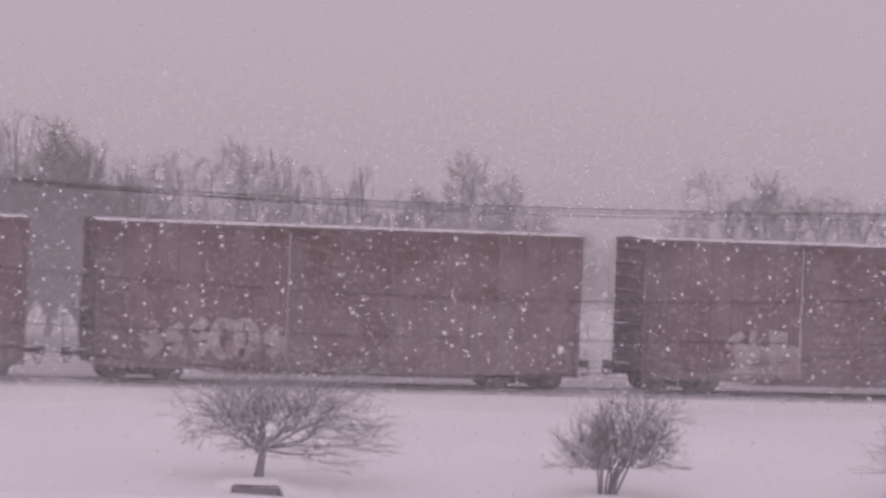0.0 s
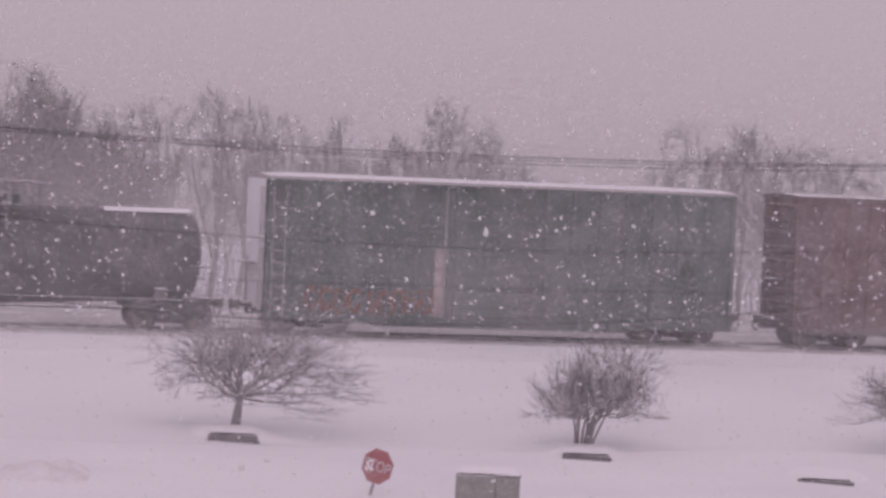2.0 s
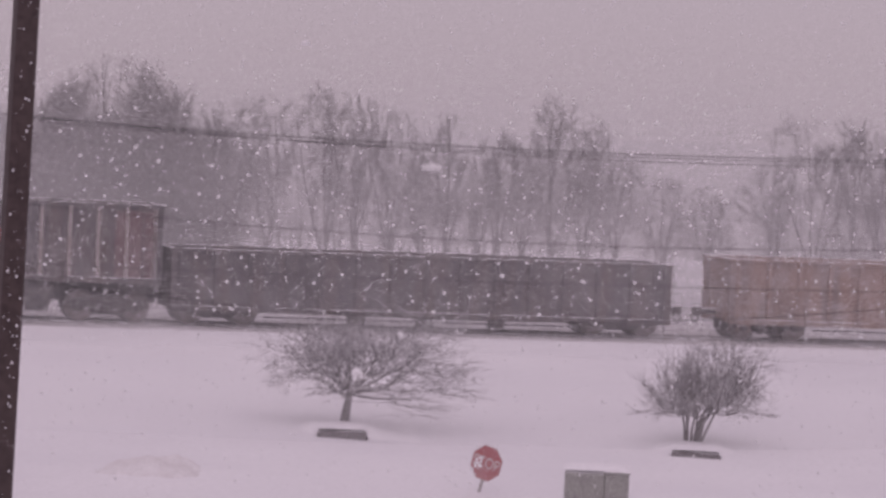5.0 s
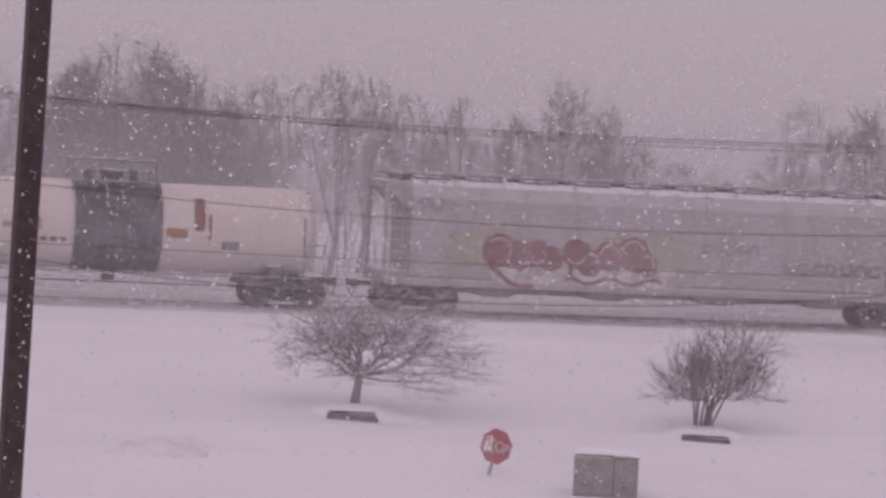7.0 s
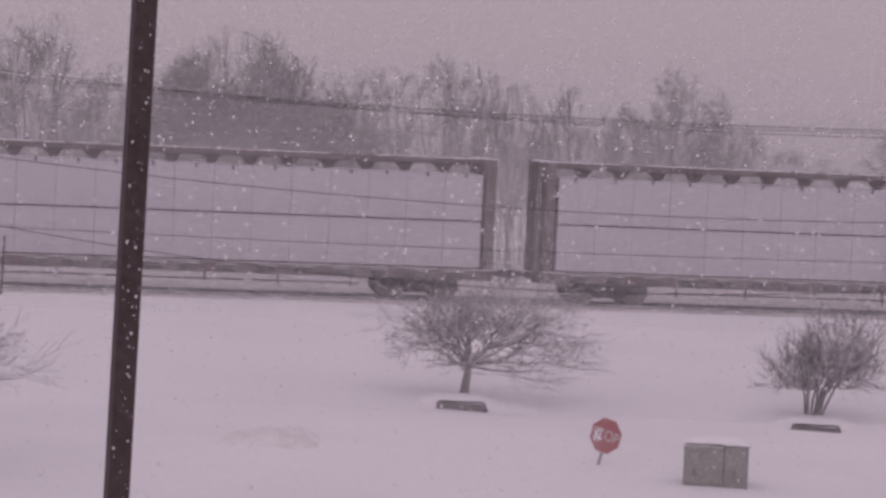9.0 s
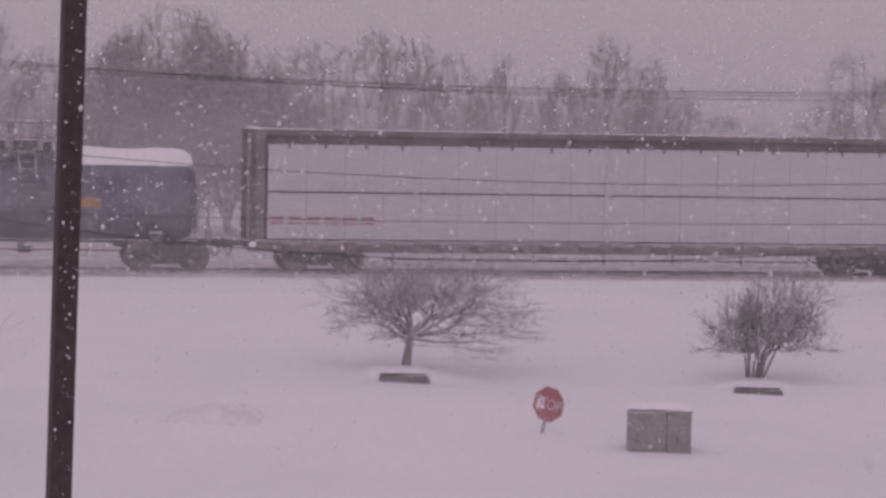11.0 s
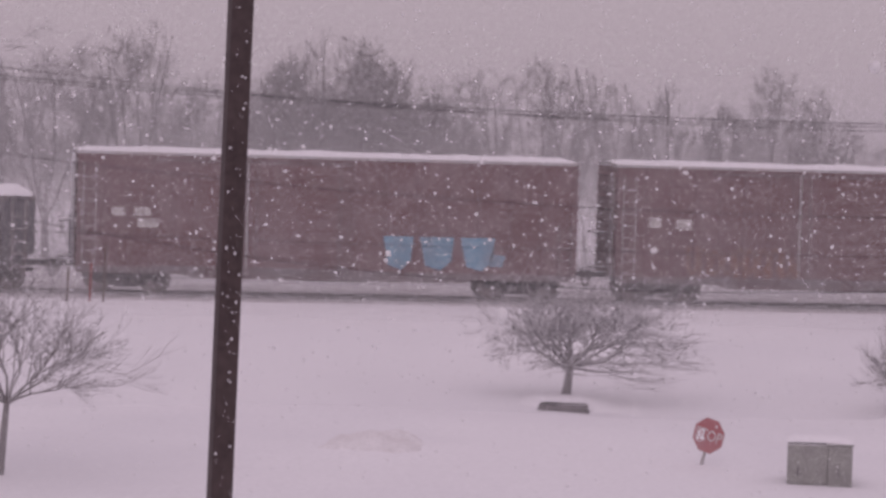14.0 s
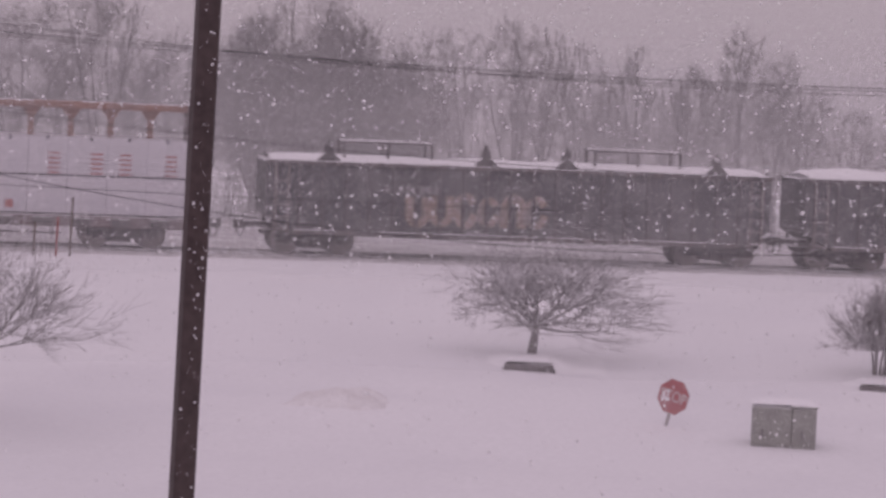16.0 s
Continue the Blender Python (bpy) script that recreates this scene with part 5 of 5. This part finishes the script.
def lumber_car(left, right, load_top, rail_mat, marks, label, seed, solid_top=False):
    car, h = start_car("centerbeam_car", label, "", left, right, 2.3)
    bm = bmesh.new()
    for s in (-1, 1):
        box(bm, -h, h, s * 1.28, s * 1.42, 0.66, 1.02, 0.02)
    box(bm, -h, h, -1.28, 1.28, 0.9, 1.0)
    box(bm, -h, h, -0.25, 0.25, 0.6, 0.9, 0.02)
    part("deck", bm, "beam_brown", car, "snowy deck frame")
    lug = bmesh.new()
    box(lug, -0.3, 0.3, -1.5, -1.42, 0.7, 0.95, 0.02)
    lug = to_mesh("winch", lug, "grime")
    for k in range(18):
        for s in (-1, 1):
            link("winch", lug, car, pose(-h + 1.2 + k * (2 * h - 2.4) / 17, 0, 0, 0, 0, 0 if s < 0 else 180))
    for s in (-1, 1):
        bm = bmesh.new()
        box(bm, s * (h - 0.34), s * h, -1.38, 1.38, 1.0, 4.55, 0.03)
        for y in (-0.9, -0.3, 0.3, 0.9):
            box(bm, s * h, s * (h + 0.1), y - 0.06, y + 0.06, 1.0, 4.5, 0.01)
        part("bulkhead", bm, "beam_brown", car, "end bulkhead")
    bm = bmesh.new()
    box(bm, -h + 0.34, h - 0.34, -0.28, 0.28, 4.3, 4.52, 0.02)
    if solid_top:
        box(bm, -h + 0.34, h - 0.34, -0.12, 0.12, 3.6, 4.3)
    part("top_chord", bm, rail_mat, car, "top beam")
    post = bmesh.new()
    prism(post, [(-0.09, 1.0), (0.09, 1.0), (0.09, 4.0), (0.3, 4.3), (-0.3, 4.3), (-0.09, 4.0)], -0.1, 0.1)
    post = to_mesh("post", post, rail_mat)
    for k in range(17):
        link("post", post, car, pose(-h + 1.5 + k * (2 * h - 3) / 16, 0, 0))
    cols, tiers = 18, 2
    x0, w = -h + 0.42, (2 * h - 0.84) / 18
    tall = (load_top - 1.06) / tiers
    pack = bmesh.new()
    box(pack, -w / 2 + 0.003, w / 2 - 0.003, -0.55, 0.55, 0.012, tall - 0.02, 0.014)
    pack = to_mesh("lumber_pack", pack, "wrap")
    tie = bmesh.new()
    box(tie, -0.03, 0.03, -0.006, 0.0, load_top - 0.13, load_top, 0.0)
    box(tie, -0.02, 0.02, -0.003, 0.55, load_top + 0.001, load_top + 0.006, 0.0)
    tie = to_mesh("tie_down", tie, "strap")
    rng = np.random.default_rng(seed)
    for s in (-1, 1):
        for k in range(cols):
            shift = 0.14 if k >= cols / 2 else -0.02
            for t in range(tiers):
                link("lumber_pack", pack, car, pose(x0 + w * (k + 0.5), s * (0.84 + rng.uniform(-0.012, 0.012)), 1.06 + t * tall))
            link("tie_down", tie, car, pose(x0 + w * (k + 0.5) + rng.uniform(-0.1, 0.1), s * 1.41, 0, 0, 0, 0 if s < 0 else 180))
    bm = bmesh.new()
    box(bm, -0.08, 0.08, -1.44, -1.415, 1.02, load_top + 0.02, 0.005)
    part("divider", bm, "wrap", car, "pale divider strip in the middle")
    # dark strip laid along the joint of the tiers
    bm = bmesh.new()
    box(bm, x0, x0 + w * cols, -1.412, -1.40, 1.06 + tall - 0.022, 1.06 + tall + 0.01)
    part("tier_gap", bm, "strap", car, "dark strip along the gap between the tiers")
    bm = bmesh.new()
    rod(bm, (-h + 4.2, -1.1, 0.45), (h - 4.2, -1.1, 0.45), 0.03, 6)
    for k in range(7):
        x = -h + 4.5 + k * (2 * h - 9) / 6
        rod(bm, (x, -1.1, 0.32), (x, -1.1, 0.7), 0.03, 6)
    part("brake_rod", bm, "grime", car)
    ladder = ladder_mesh(3.4, "galvanised")
    link("ladder", ladder, car, pose(-h - 0.14, -1.0, 1.0, 0, 0, 90))
    if marks:
        bm = bmesh.new()
        for a, b, z0, z1, n in marks:
            bars(bm, -h + a, -h + b, z0, z1, n, -1.425)
        decals(car, "red_panel", bm, "red printing on the wrap")
    return car


LUMBER = "centerbeam flatcar loaded with white-wrapped lumber packs"
lumber_car(-167.17, -144.23, 4.05, "beam_brown", None, LUMBER, 1)
lumber_car(-191.7, -168.8, 4.05, "beam_brown", None, LUMBER, 2)
lumber_car(-216.41, -193.52, 4.05, "beam_brown", [(0.5, 4.0, 1.7, 1.77, 6), (0.5, 4.0, 1.55, 1.6, 6)], LUMBER + ", red printing", 3, True)

car, h = tank_car(-229.25, -218.42, 1.42, 2.25, "blue_paint", "dark blue tank car with a thick pillow of snow on top", snow=0.19, seed=11, deck_z=4.6)
tank_marks(car, 1.42, 2.25, [(-4.0, -3.0, 2.0, 2.22, 4), (-2.8, -1.7, 2.0, 2.22, 5)], "chalk", "white reporting marks")
tank_marks(car, 1.42, 2.25, [(1.6, 2.25, 2.0, 2.3, 1)], "ochre", "yellow plate")
car, h = tank_car(-242.16, -231.29, 1.18, 2.35, "cream_paint", "cream tank car on a through sill with rust stains", sill=True, platform=False, seed=12, rail_mat="cream_paint")
tank_marks(car, 1.18, 2.35, [(-3.9, -3.1, 2.15, 2.33, 4), (-2.95, -2.05, 2.15, 2.33, 5), (-4.7, -4.64, 2.0, 2.7, 1), (-3.0, -2.95, 2.2, 2.6, 1), (-1.35, -1.3, 2.1, 2.5, 1), (1.3, 1.35, 2.1, 2.45, 1), (3.0, 3.05, 2.1, 2.5, 1), (4.75, 4.81, 1.9, 2.7, 1), (3.25, 3.7, 1.55, 1.75, 1)], "ink", "dark reporting marks and straps")
tank_marks(car, 1.18, 2.35, [(2.4, 3.05, 1.5, 1.76, 1)], "ochre", "orange plate")
tank_marks(car, 1.18, 2.35, [(-4.4, -1.5, 1.28, 1.5, 1), (-1.0, 4.6, 1.26, 1.42, 1), (0.05, 0.12, 1.5, 2.9, 1), (-4.95, -4.8, 1.4, 1.9, 1)], "rust_streak", "grime and rust along the bottom")
car, h = tank_car(-255.9, -244.1, 1.36, 2.17, "cream_paint", "cream tank car with a black lower half and thin snow", snow=0.035, platform=False, seed=13)
tank_band(car, 1.36, 2.17, -h + 0.45, h - 0.45, 104, 178, "black_shell", "lower_jacket", "black lower half", 0.01)
tank_marks(car, 1.36, 2.17, [(-5.2, -0.6, 2.78, 2.84, 1), (-0.2, 5.2, 2.78, 2.84, 1), (-5.2, 5.2, 2.5, 2.57, 1), (-3.7, -2.9, 2.1, 2.3, 4), (-2.6, -1.5, 2.1, 2.3, 6)], "grey_dark", "dark stripes and reporting marks")
tank_marks(car, 1.36, 2.17, [(-0.6, -0.5, 1.9, 3.2, 1), (0.5, 0.58, 1.9, 3.1, 1)], "rust_streak", "rust runs")

boxcar(-272.89, -257.14, 4.48, 0.57, "maroon_paint", "brown_trim", "weathered maroon boxcar with pale sprayed lettering, snowy roof", 14, -0.3, 0.1)
car = TRAIN[-1][0]
bm = bmesh.new()
strokes(bm, 1.6, 5.9, 1.15, 1.85, 5, 21, -1.64, 0.2)
decals(car, "spray_white", bm, "pale sprayed block lettering")
bm = bmesh.new()
strokes(bm, 2.4, 5.4, 0.8, 1.12, 5, 22, -1.635, 0.2)
decals(car, "mint", bm, "dull green sprayed underline")
bm = bmesh.new()
strokes(bm, -5.6, -2.1, 0.9, 1.9, 9, 41, -1.637, 0.05)
decals(car, "rust_streak", bm, "thin faded scrawl on the lower side")
bm = bmesh.new()
strokes(bm, -4.0, -1.9, 0.8, 1.5, 5, 42, -1.633, 0.1)
decals(car, "rust_streak", bm, "reddish scrawl on the lower side")
bm = bmesh.new()
box(bm, -6.85, -6.45, -1.642, -1.634, 2.45, 2.78)
box(bm, -5.95, -5.45, -1.642, -1.634, 2.42, 2.74)
decals(car, "white_paint", bm, "small white plates")
boxcar(-289.93, -274.18, 4.48, 0.57, "maroon_paint", "brown_trim", "weathered maroon boxcar with sky-blue sprayed blocks, snowy roof", 15, -1.0, 0.1, True)
car = TRAIN[-1][0]
bm = bmesh.new()
for x, w in ((1.7, 0.95), (2.85, 1.1), (4.15, 1.1)):
    prism(bm, [(x, 2.0), (x + w, 2.0), (x + w * 0.92, 1.25), (x + w * 0.62, 0.95), (x + w * 0.18, 1.1)], -1.642, -1.634)
prism(bm, [(5.1, 1.5), (5.6, 1.45), (5.5, 1.1), (5.1, 1.1)], -1.642, -1.634)
decals(car, "sky_blue", bm, "sky-blue sprayed blocks")
bm = bmesh.new()
box(bm, -6.8, -6.4, -1.642, -1.634, 2.45, 2.72)
box(bm, -6.1, -5.6, -1.642, -1.634, 2.45, 2.72)
box(bm, -6.0, -5.35, -1.642, -1.634, 2.1, 2.38)
decals(car, "white_paint", bm, "small white plates")


def roofed_gondola(left, right, label, seed, snow, spikes, frames, plate):
    """A ribbed dark car with covers, lifting posts and hoop rails on top."""
    car, h = start_car("covered_gondola", label, "", left, right, 1.6)
    W, top, low = 1.52, 2.98, 0.72
    bm = bmesh.new()
    prism(bm, [(-h + 0.9, low), (-h, low + 0.5), (-h, top - 0.06), (-h + 0.2, top), (h - 0.2, top), (h, top - 0.06), (h, low + 0.5), (h - 0.9, low)], -W, W)
    part("body", bm, "black_paint", car)
    rib = bmesh.new()
    box(rib, -0.05, 0.05, -0.1, 0, low + 0.1, top - 0.14, 0.015)
    rib = to_mesh("rib", rib, "dark_gondola")
    for s in (-1, 1):
        for k in range(22):
            link("rib", rib, car, pose(-h + 0.3 + k * (2 * h - 0.6) / 21, s * W, 0, 0, 0, 0 if s < 0 else 180))
    for s in (-1, 1):
        for name, spot in (("top_chord", (-h, h, s * (W - 0.02), s * (W + 0.13), top - 0.14, top + 0.01)), ("bottom_chord", (-h + 0.9, h - 0.9, s * (W - 0.02), s * (W + 0.1), low - 0.06, low + 0.1))):
            bm = bmesh.new()
            box(bm, *spot, 0.02)
            part(name, bm, "dark_gondola", car)
    bm = bmesh.new()
    box(bm, -h, h, -0.3, 0.3, 0.58, low, 0.02)
    part("centre_sill", bm, "dark_gondola", car)
    for x in spikes:
        bm = bmesh.new()
        prism(bm, [(x - 0.42, top - 0.02), (x + 0.42, top - 0.02), (x + 0.13, top + 0.28), (x + 0.1, top + 0.52), (x - 0.1, top + 0.52), (x - 0.13, top + 0.28)], -W - 0.1, -W + 0.25)
        rod(bm, (x, -W, top + 0.48), (x, -W, top + 0.66), 0.07, 8)
        part("lifting_post", bm, "grime", car, "pointed lifting post")
    for x0, x1 in frames:
        for y in (-0.7, 0.7):
            bm = bmesh.new()
            rod(bm, (x0, y, top + 0.62), (x1, y, top + 0.62), 0.045, 6)
            part("hoop_rail", bm, "grime", car, "raised hoop rail")
            n = max(2, int((x1 - x0) / 1.2) + 1)
            for k in range(n):
                x = x0 + (x1 - x0) * k / (n - 1)
                bm = bmesh.new()
                rod(bm, (x, y, top), (x, y, top + 0.6), 0.05, 6)
                part("hoop_post", bm, "grime", car)
        for x in (x0, x1):
            bm = bmesh.new()
            rod(bm, (x, -0.68, top + 0.62), (x, 0.68, top + 0.62), 0.04, 6)
            part("cross_rail", bm, "grime", car)
    roof_snow(car, h - 0.15, W - 0.05, top + 0.02, snow, seed, "thick snow on the covers", 0.12)
    if plate:
        bm = bmesh.new()
        box(bm, plate, plate + 0.6, -W - 0.125, -W - 0.115, 1.75, 2.4, 0.003)
        pl = part("placard", bm, "white_paint", car, "white placard")
        bm = bmesh.new()
        prism(bm, [(plate + 0.3 + 0.15 * math.cos(t * math.pi / 6), 2.12 + 0.15 * math.sin(t * math.pi / 6)) for t in range(12)], -W - 0.132, -W - 0.126)
        part("emblem", bm, "grey_dark", pl, "round grey emblem")
    bm = bmesh.new()
    bars(bm, -4.4, -2.6, 2.05, 2.3, 8, -W - 0.012)
    decals(car, "grey_dark", bm, "grey reporting marks")
    ladder = ladder_mesh(2.2, "rib_pale")
    for s in (-1, 1):
        link("ladder", ladder, car, pose(s * (h - 0.5), -W - 0.14, low - 0.1))
    return car, h


car, h = roofed_gondola(-307.5, -291.19, "black ribbed covered gondola under thick snow", 16, 0.2, (-1.15, 0.05, 1.4, 6.2), ((-4.6, -3.9), (3.5, 4.1)), -0.4)
car, h = roofed_gondola(-324.94, -308.66, "black ribbed covered gondola with hoop rails on top", 17, 0.07, (-6.2, -1.2, 1.4, 6.3), ((-5.6, -2.8), (2.5, 5.3)), 0)
bm = bmesh.new()
strokes(bm, -3.7, 0.9, 1.0, 2.1, 6, 33, -1.535, 0.16)
decals(car, "tan", bm, "tan sprayed lettering")
lumber_car(-349.9, -327.01, 3.45, "beam_rust", [(a, a + 0.5, z, z + 0.05, 1) for a in (16.2, 18.2, 19.5, 20.4, 21.8) for z in (2.3, 2.45, 2.6, 2.75, 2.9)] + [(16.9, 17.25, 1.2, 1.45, 1)], "centerbeam flatcar with white-wrapped lumber and a rusty top beam", 4)

# ---- falling snow ----
FALL = []


def flake_field(count, near, far, az0, az1, low, top, size, drift, seed, shape, mat="flake", even=False):
    """Flakes spread evenly through the air between two distances; the whole field drifts by `drift` metres a second.
    even: the flakes are finer and closer together near by, coarser and sparser far off; size is then for each metre of distance."""
    rng = np.random.default_rng(seed)
    dx, dz = drift[0] * 16, -drift[2] * 16
    w0 = [near * math.sin(radians(az0)), far * math.sin(radians(az0))]
    w1 = [near * math.sin(radians(az1)), far * math.sin(radians(az1))]
    n = int(count * 6)
    r = near + (far - near) * rng.random(n)
    full = (max(w1) - min(w0) + abs(dx)) * (far * (math.tan(radians(top)) - math.tan(radians(low))) + dz)
    xl = r * math.sin(radians(az0)) - max(dx, 0)
    xr = r * math.sin(radians(az1)) + max(-dx, 0)
    zl, zh = 7.9 + r * math.tan(radians(low)), 7.9 + r * math.tan(radians(top)) + dz
    zl = np.maximum(zl, -0.5)
    share = (xr - xl) * (zh - zl) / full
    if even:
        share = share / r ** 2
        share = share / share.max()
    keep = rng.random(n) < share
    r, xl, xr, zl, zh = (a[keep][:count] for a in (r, xl, xr, zl, zh))
    n = len(r)
    x = xl + (xr - xl) * rng.random(n)
    z = zl + (zh - zl) * rng.random(n)
    y = np.sqrt(np.maximum(r * r - x * x, 4.0))
    c = np.stack([x, y, z], 1)
    s = size[0] + (size[1] - size[0]) * rng.random(n) ** 2.2
    if even:
        s = s * r
    if shape == "sliver":
        corner = rng.normal(0, 1, (n, 3, 3))
        corner /= np.linalg.norm(corner, axis=2, keepdims=True)
        v = (c[:, None] + corner * s[:, None, None] * 0.62).reshape(-1, 3)
        f = np.arange(3 * n).reshape(-1, 3)
    else:
        g = (1 + 5 ** 0.5) / 2
        o = np.array([(-1, g, 0), (1, g, 0), (-1, -g, 0), (1, -g, 0), (0, -1, g), (0, 1, g), (0, -1, -g), (0, 1, -g), (g, 0, -1), (g, 0, 1), (-g, 0, -1), (-g, 0, 1)]) / 1.9
        t = np.array([(0, 11, 5), (0, 5, 1), (0, 1, 7), (0, 7, 10), (0, 10, 11), (1, 5, 9), (5, 11, 4), (11, 10, 2), (10, 7, 6), (7, 1, 8),
                      (3, 9, 4), (3, 4, 2), (3, 2, 6), (3, 6, 8), (3, 8, 9), (4, 9, 5), (2, 4, 11), (6, 2, 10), (8, 6, 7), (9, 8, 1)])
        body = o[None] * rng.uniform(0.75, 1.25, (n, 12, 1)) * rng.uniform(0.45, 1.35, (n, 1, 3))
        v = (c[:, None] + body * s[:, None, None] * 0.5).reshape(-1, 3)
        f = (np.arange(n)[:, None, None] * 12 + t[None]).reshape(-1, 3)
    ob = link("falling_snow", quick_mesh("falling_snow", v, f, mat))
    FALL.append((ob, drift))
    return ob




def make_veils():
    """Haze of fine snow, imitated by added translucent sheets that drift: denser low down, ragged, with thinner gaps.
    """
    m = bpy.data.materials.new("sheet_haze")
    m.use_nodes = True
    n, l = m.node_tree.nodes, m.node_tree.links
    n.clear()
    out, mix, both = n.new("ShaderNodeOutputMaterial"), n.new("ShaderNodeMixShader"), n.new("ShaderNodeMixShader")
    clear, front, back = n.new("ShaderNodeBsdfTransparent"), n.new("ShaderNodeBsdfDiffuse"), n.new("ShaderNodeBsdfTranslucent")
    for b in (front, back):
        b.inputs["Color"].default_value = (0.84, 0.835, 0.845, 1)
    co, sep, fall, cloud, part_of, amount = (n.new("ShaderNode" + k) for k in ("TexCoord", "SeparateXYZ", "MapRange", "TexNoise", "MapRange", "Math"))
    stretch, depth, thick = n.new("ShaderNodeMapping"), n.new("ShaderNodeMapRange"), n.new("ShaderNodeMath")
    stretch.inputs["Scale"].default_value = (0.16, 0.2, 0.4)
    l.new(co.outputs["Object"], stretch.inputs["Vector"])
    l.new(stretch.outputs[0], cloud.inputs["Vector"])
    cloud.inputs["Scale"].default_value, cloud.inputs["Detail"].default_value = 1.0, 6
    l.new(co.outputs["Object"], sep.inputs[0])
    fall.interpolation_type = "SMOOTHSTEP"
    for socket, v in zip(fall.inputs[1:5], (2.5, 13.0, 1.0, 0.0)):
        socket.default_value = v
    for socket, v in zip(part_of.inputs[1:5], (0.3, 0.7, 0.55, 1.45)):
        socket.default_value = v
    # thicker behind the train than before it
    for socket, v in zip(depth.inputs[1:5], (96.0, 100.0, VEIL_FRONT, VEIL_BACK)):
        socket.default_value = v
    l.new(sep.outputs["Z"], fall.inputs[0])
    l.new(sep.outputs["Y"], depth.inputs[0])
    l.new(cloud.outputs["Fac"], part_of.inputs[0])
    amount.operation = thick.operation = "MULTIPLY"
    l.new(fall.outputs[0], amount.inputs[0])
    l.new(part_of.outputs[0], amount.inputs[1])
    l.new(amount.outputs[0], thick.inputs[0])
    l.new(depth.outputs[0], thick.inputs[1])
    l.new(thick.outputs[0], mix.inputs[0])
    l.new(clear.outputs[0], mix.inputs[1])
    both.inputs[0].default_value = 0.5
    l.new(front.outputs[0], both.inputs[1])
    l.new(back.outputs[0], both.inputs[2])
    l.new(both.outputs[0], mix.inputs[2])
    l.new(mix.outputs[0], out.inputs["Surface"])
    M["sheet_haze"] = m
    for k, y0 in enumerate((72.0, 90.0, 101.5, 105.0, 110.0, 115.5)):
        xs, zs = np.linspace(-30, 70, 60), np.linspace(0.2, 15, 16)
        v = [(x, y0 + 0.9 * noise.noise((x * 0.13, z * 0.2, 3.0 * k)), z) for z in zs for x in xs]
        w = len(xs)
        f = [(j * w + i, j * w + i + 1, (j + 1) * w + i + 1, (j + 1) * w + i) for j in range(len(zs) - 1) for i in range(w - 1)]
        me = quick_mesh("blowing_snow", v, f, "sheet_haze")
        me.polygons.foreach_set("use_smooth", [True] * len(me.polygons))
        ob = tagged(link("blowing_snow", me), "thin translucent sheet standing in for haze of powder snow", "blowing snow", "layers of blowing snow", "stuff")
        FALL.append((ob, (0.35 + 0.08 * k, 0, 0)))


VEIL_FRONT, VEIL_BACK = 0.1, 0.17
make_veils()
tagged(flake_field(130000, 32, 94, -1.0, 24.4, -5.6, 1.0, (0.00025, 0.0006), (0.2, 0, -0.35), 1, "sliver", "flake", True), "fine snow hanging in the air as a haze", "falling snow", kind="stuff")
tagged(flake_field(27000, 28, 90, -1.5, 24.8, -6.5, 3.6, (0.00035, 0.00125), (1.0, 0, -1.4), 2, "lump", "flake", True), "snowflakes falling aslant in the wind", "falling snow", kind="stuff")
tagged(flake_field(2600, 5, 15, -1.5, 24.8, -8.5, 6.0, (0.007, 0.032), (0.8, 0, -1.7), 3, "lump"), "large close snowflakes falling aslant", "falling snow", kind="stuff")


# ---- what moves ----
def motions():
    beats = [0.5 * i for i in range(33)]
    for car, at in TRAIN:
        walk(car, [(t, pose(at + SPEED * t, TRACK_Y, RAIL_Z)) for t in beats])
    ticks = [i / FPS for i in range(int(16 * FPS) + 1)]
    turn = math.degrees(SPEED / WHEEL_R)
    for axle, place in AXLES:
        walk(axle, [(t, place @ pose(0, 0, 0, 0, turn * t, 0)) for t in ticks])
    for ob, drift in FALL:
        walk(ob, [(t, pose(*(d * t for d in drift))) for t in beats])


motions()
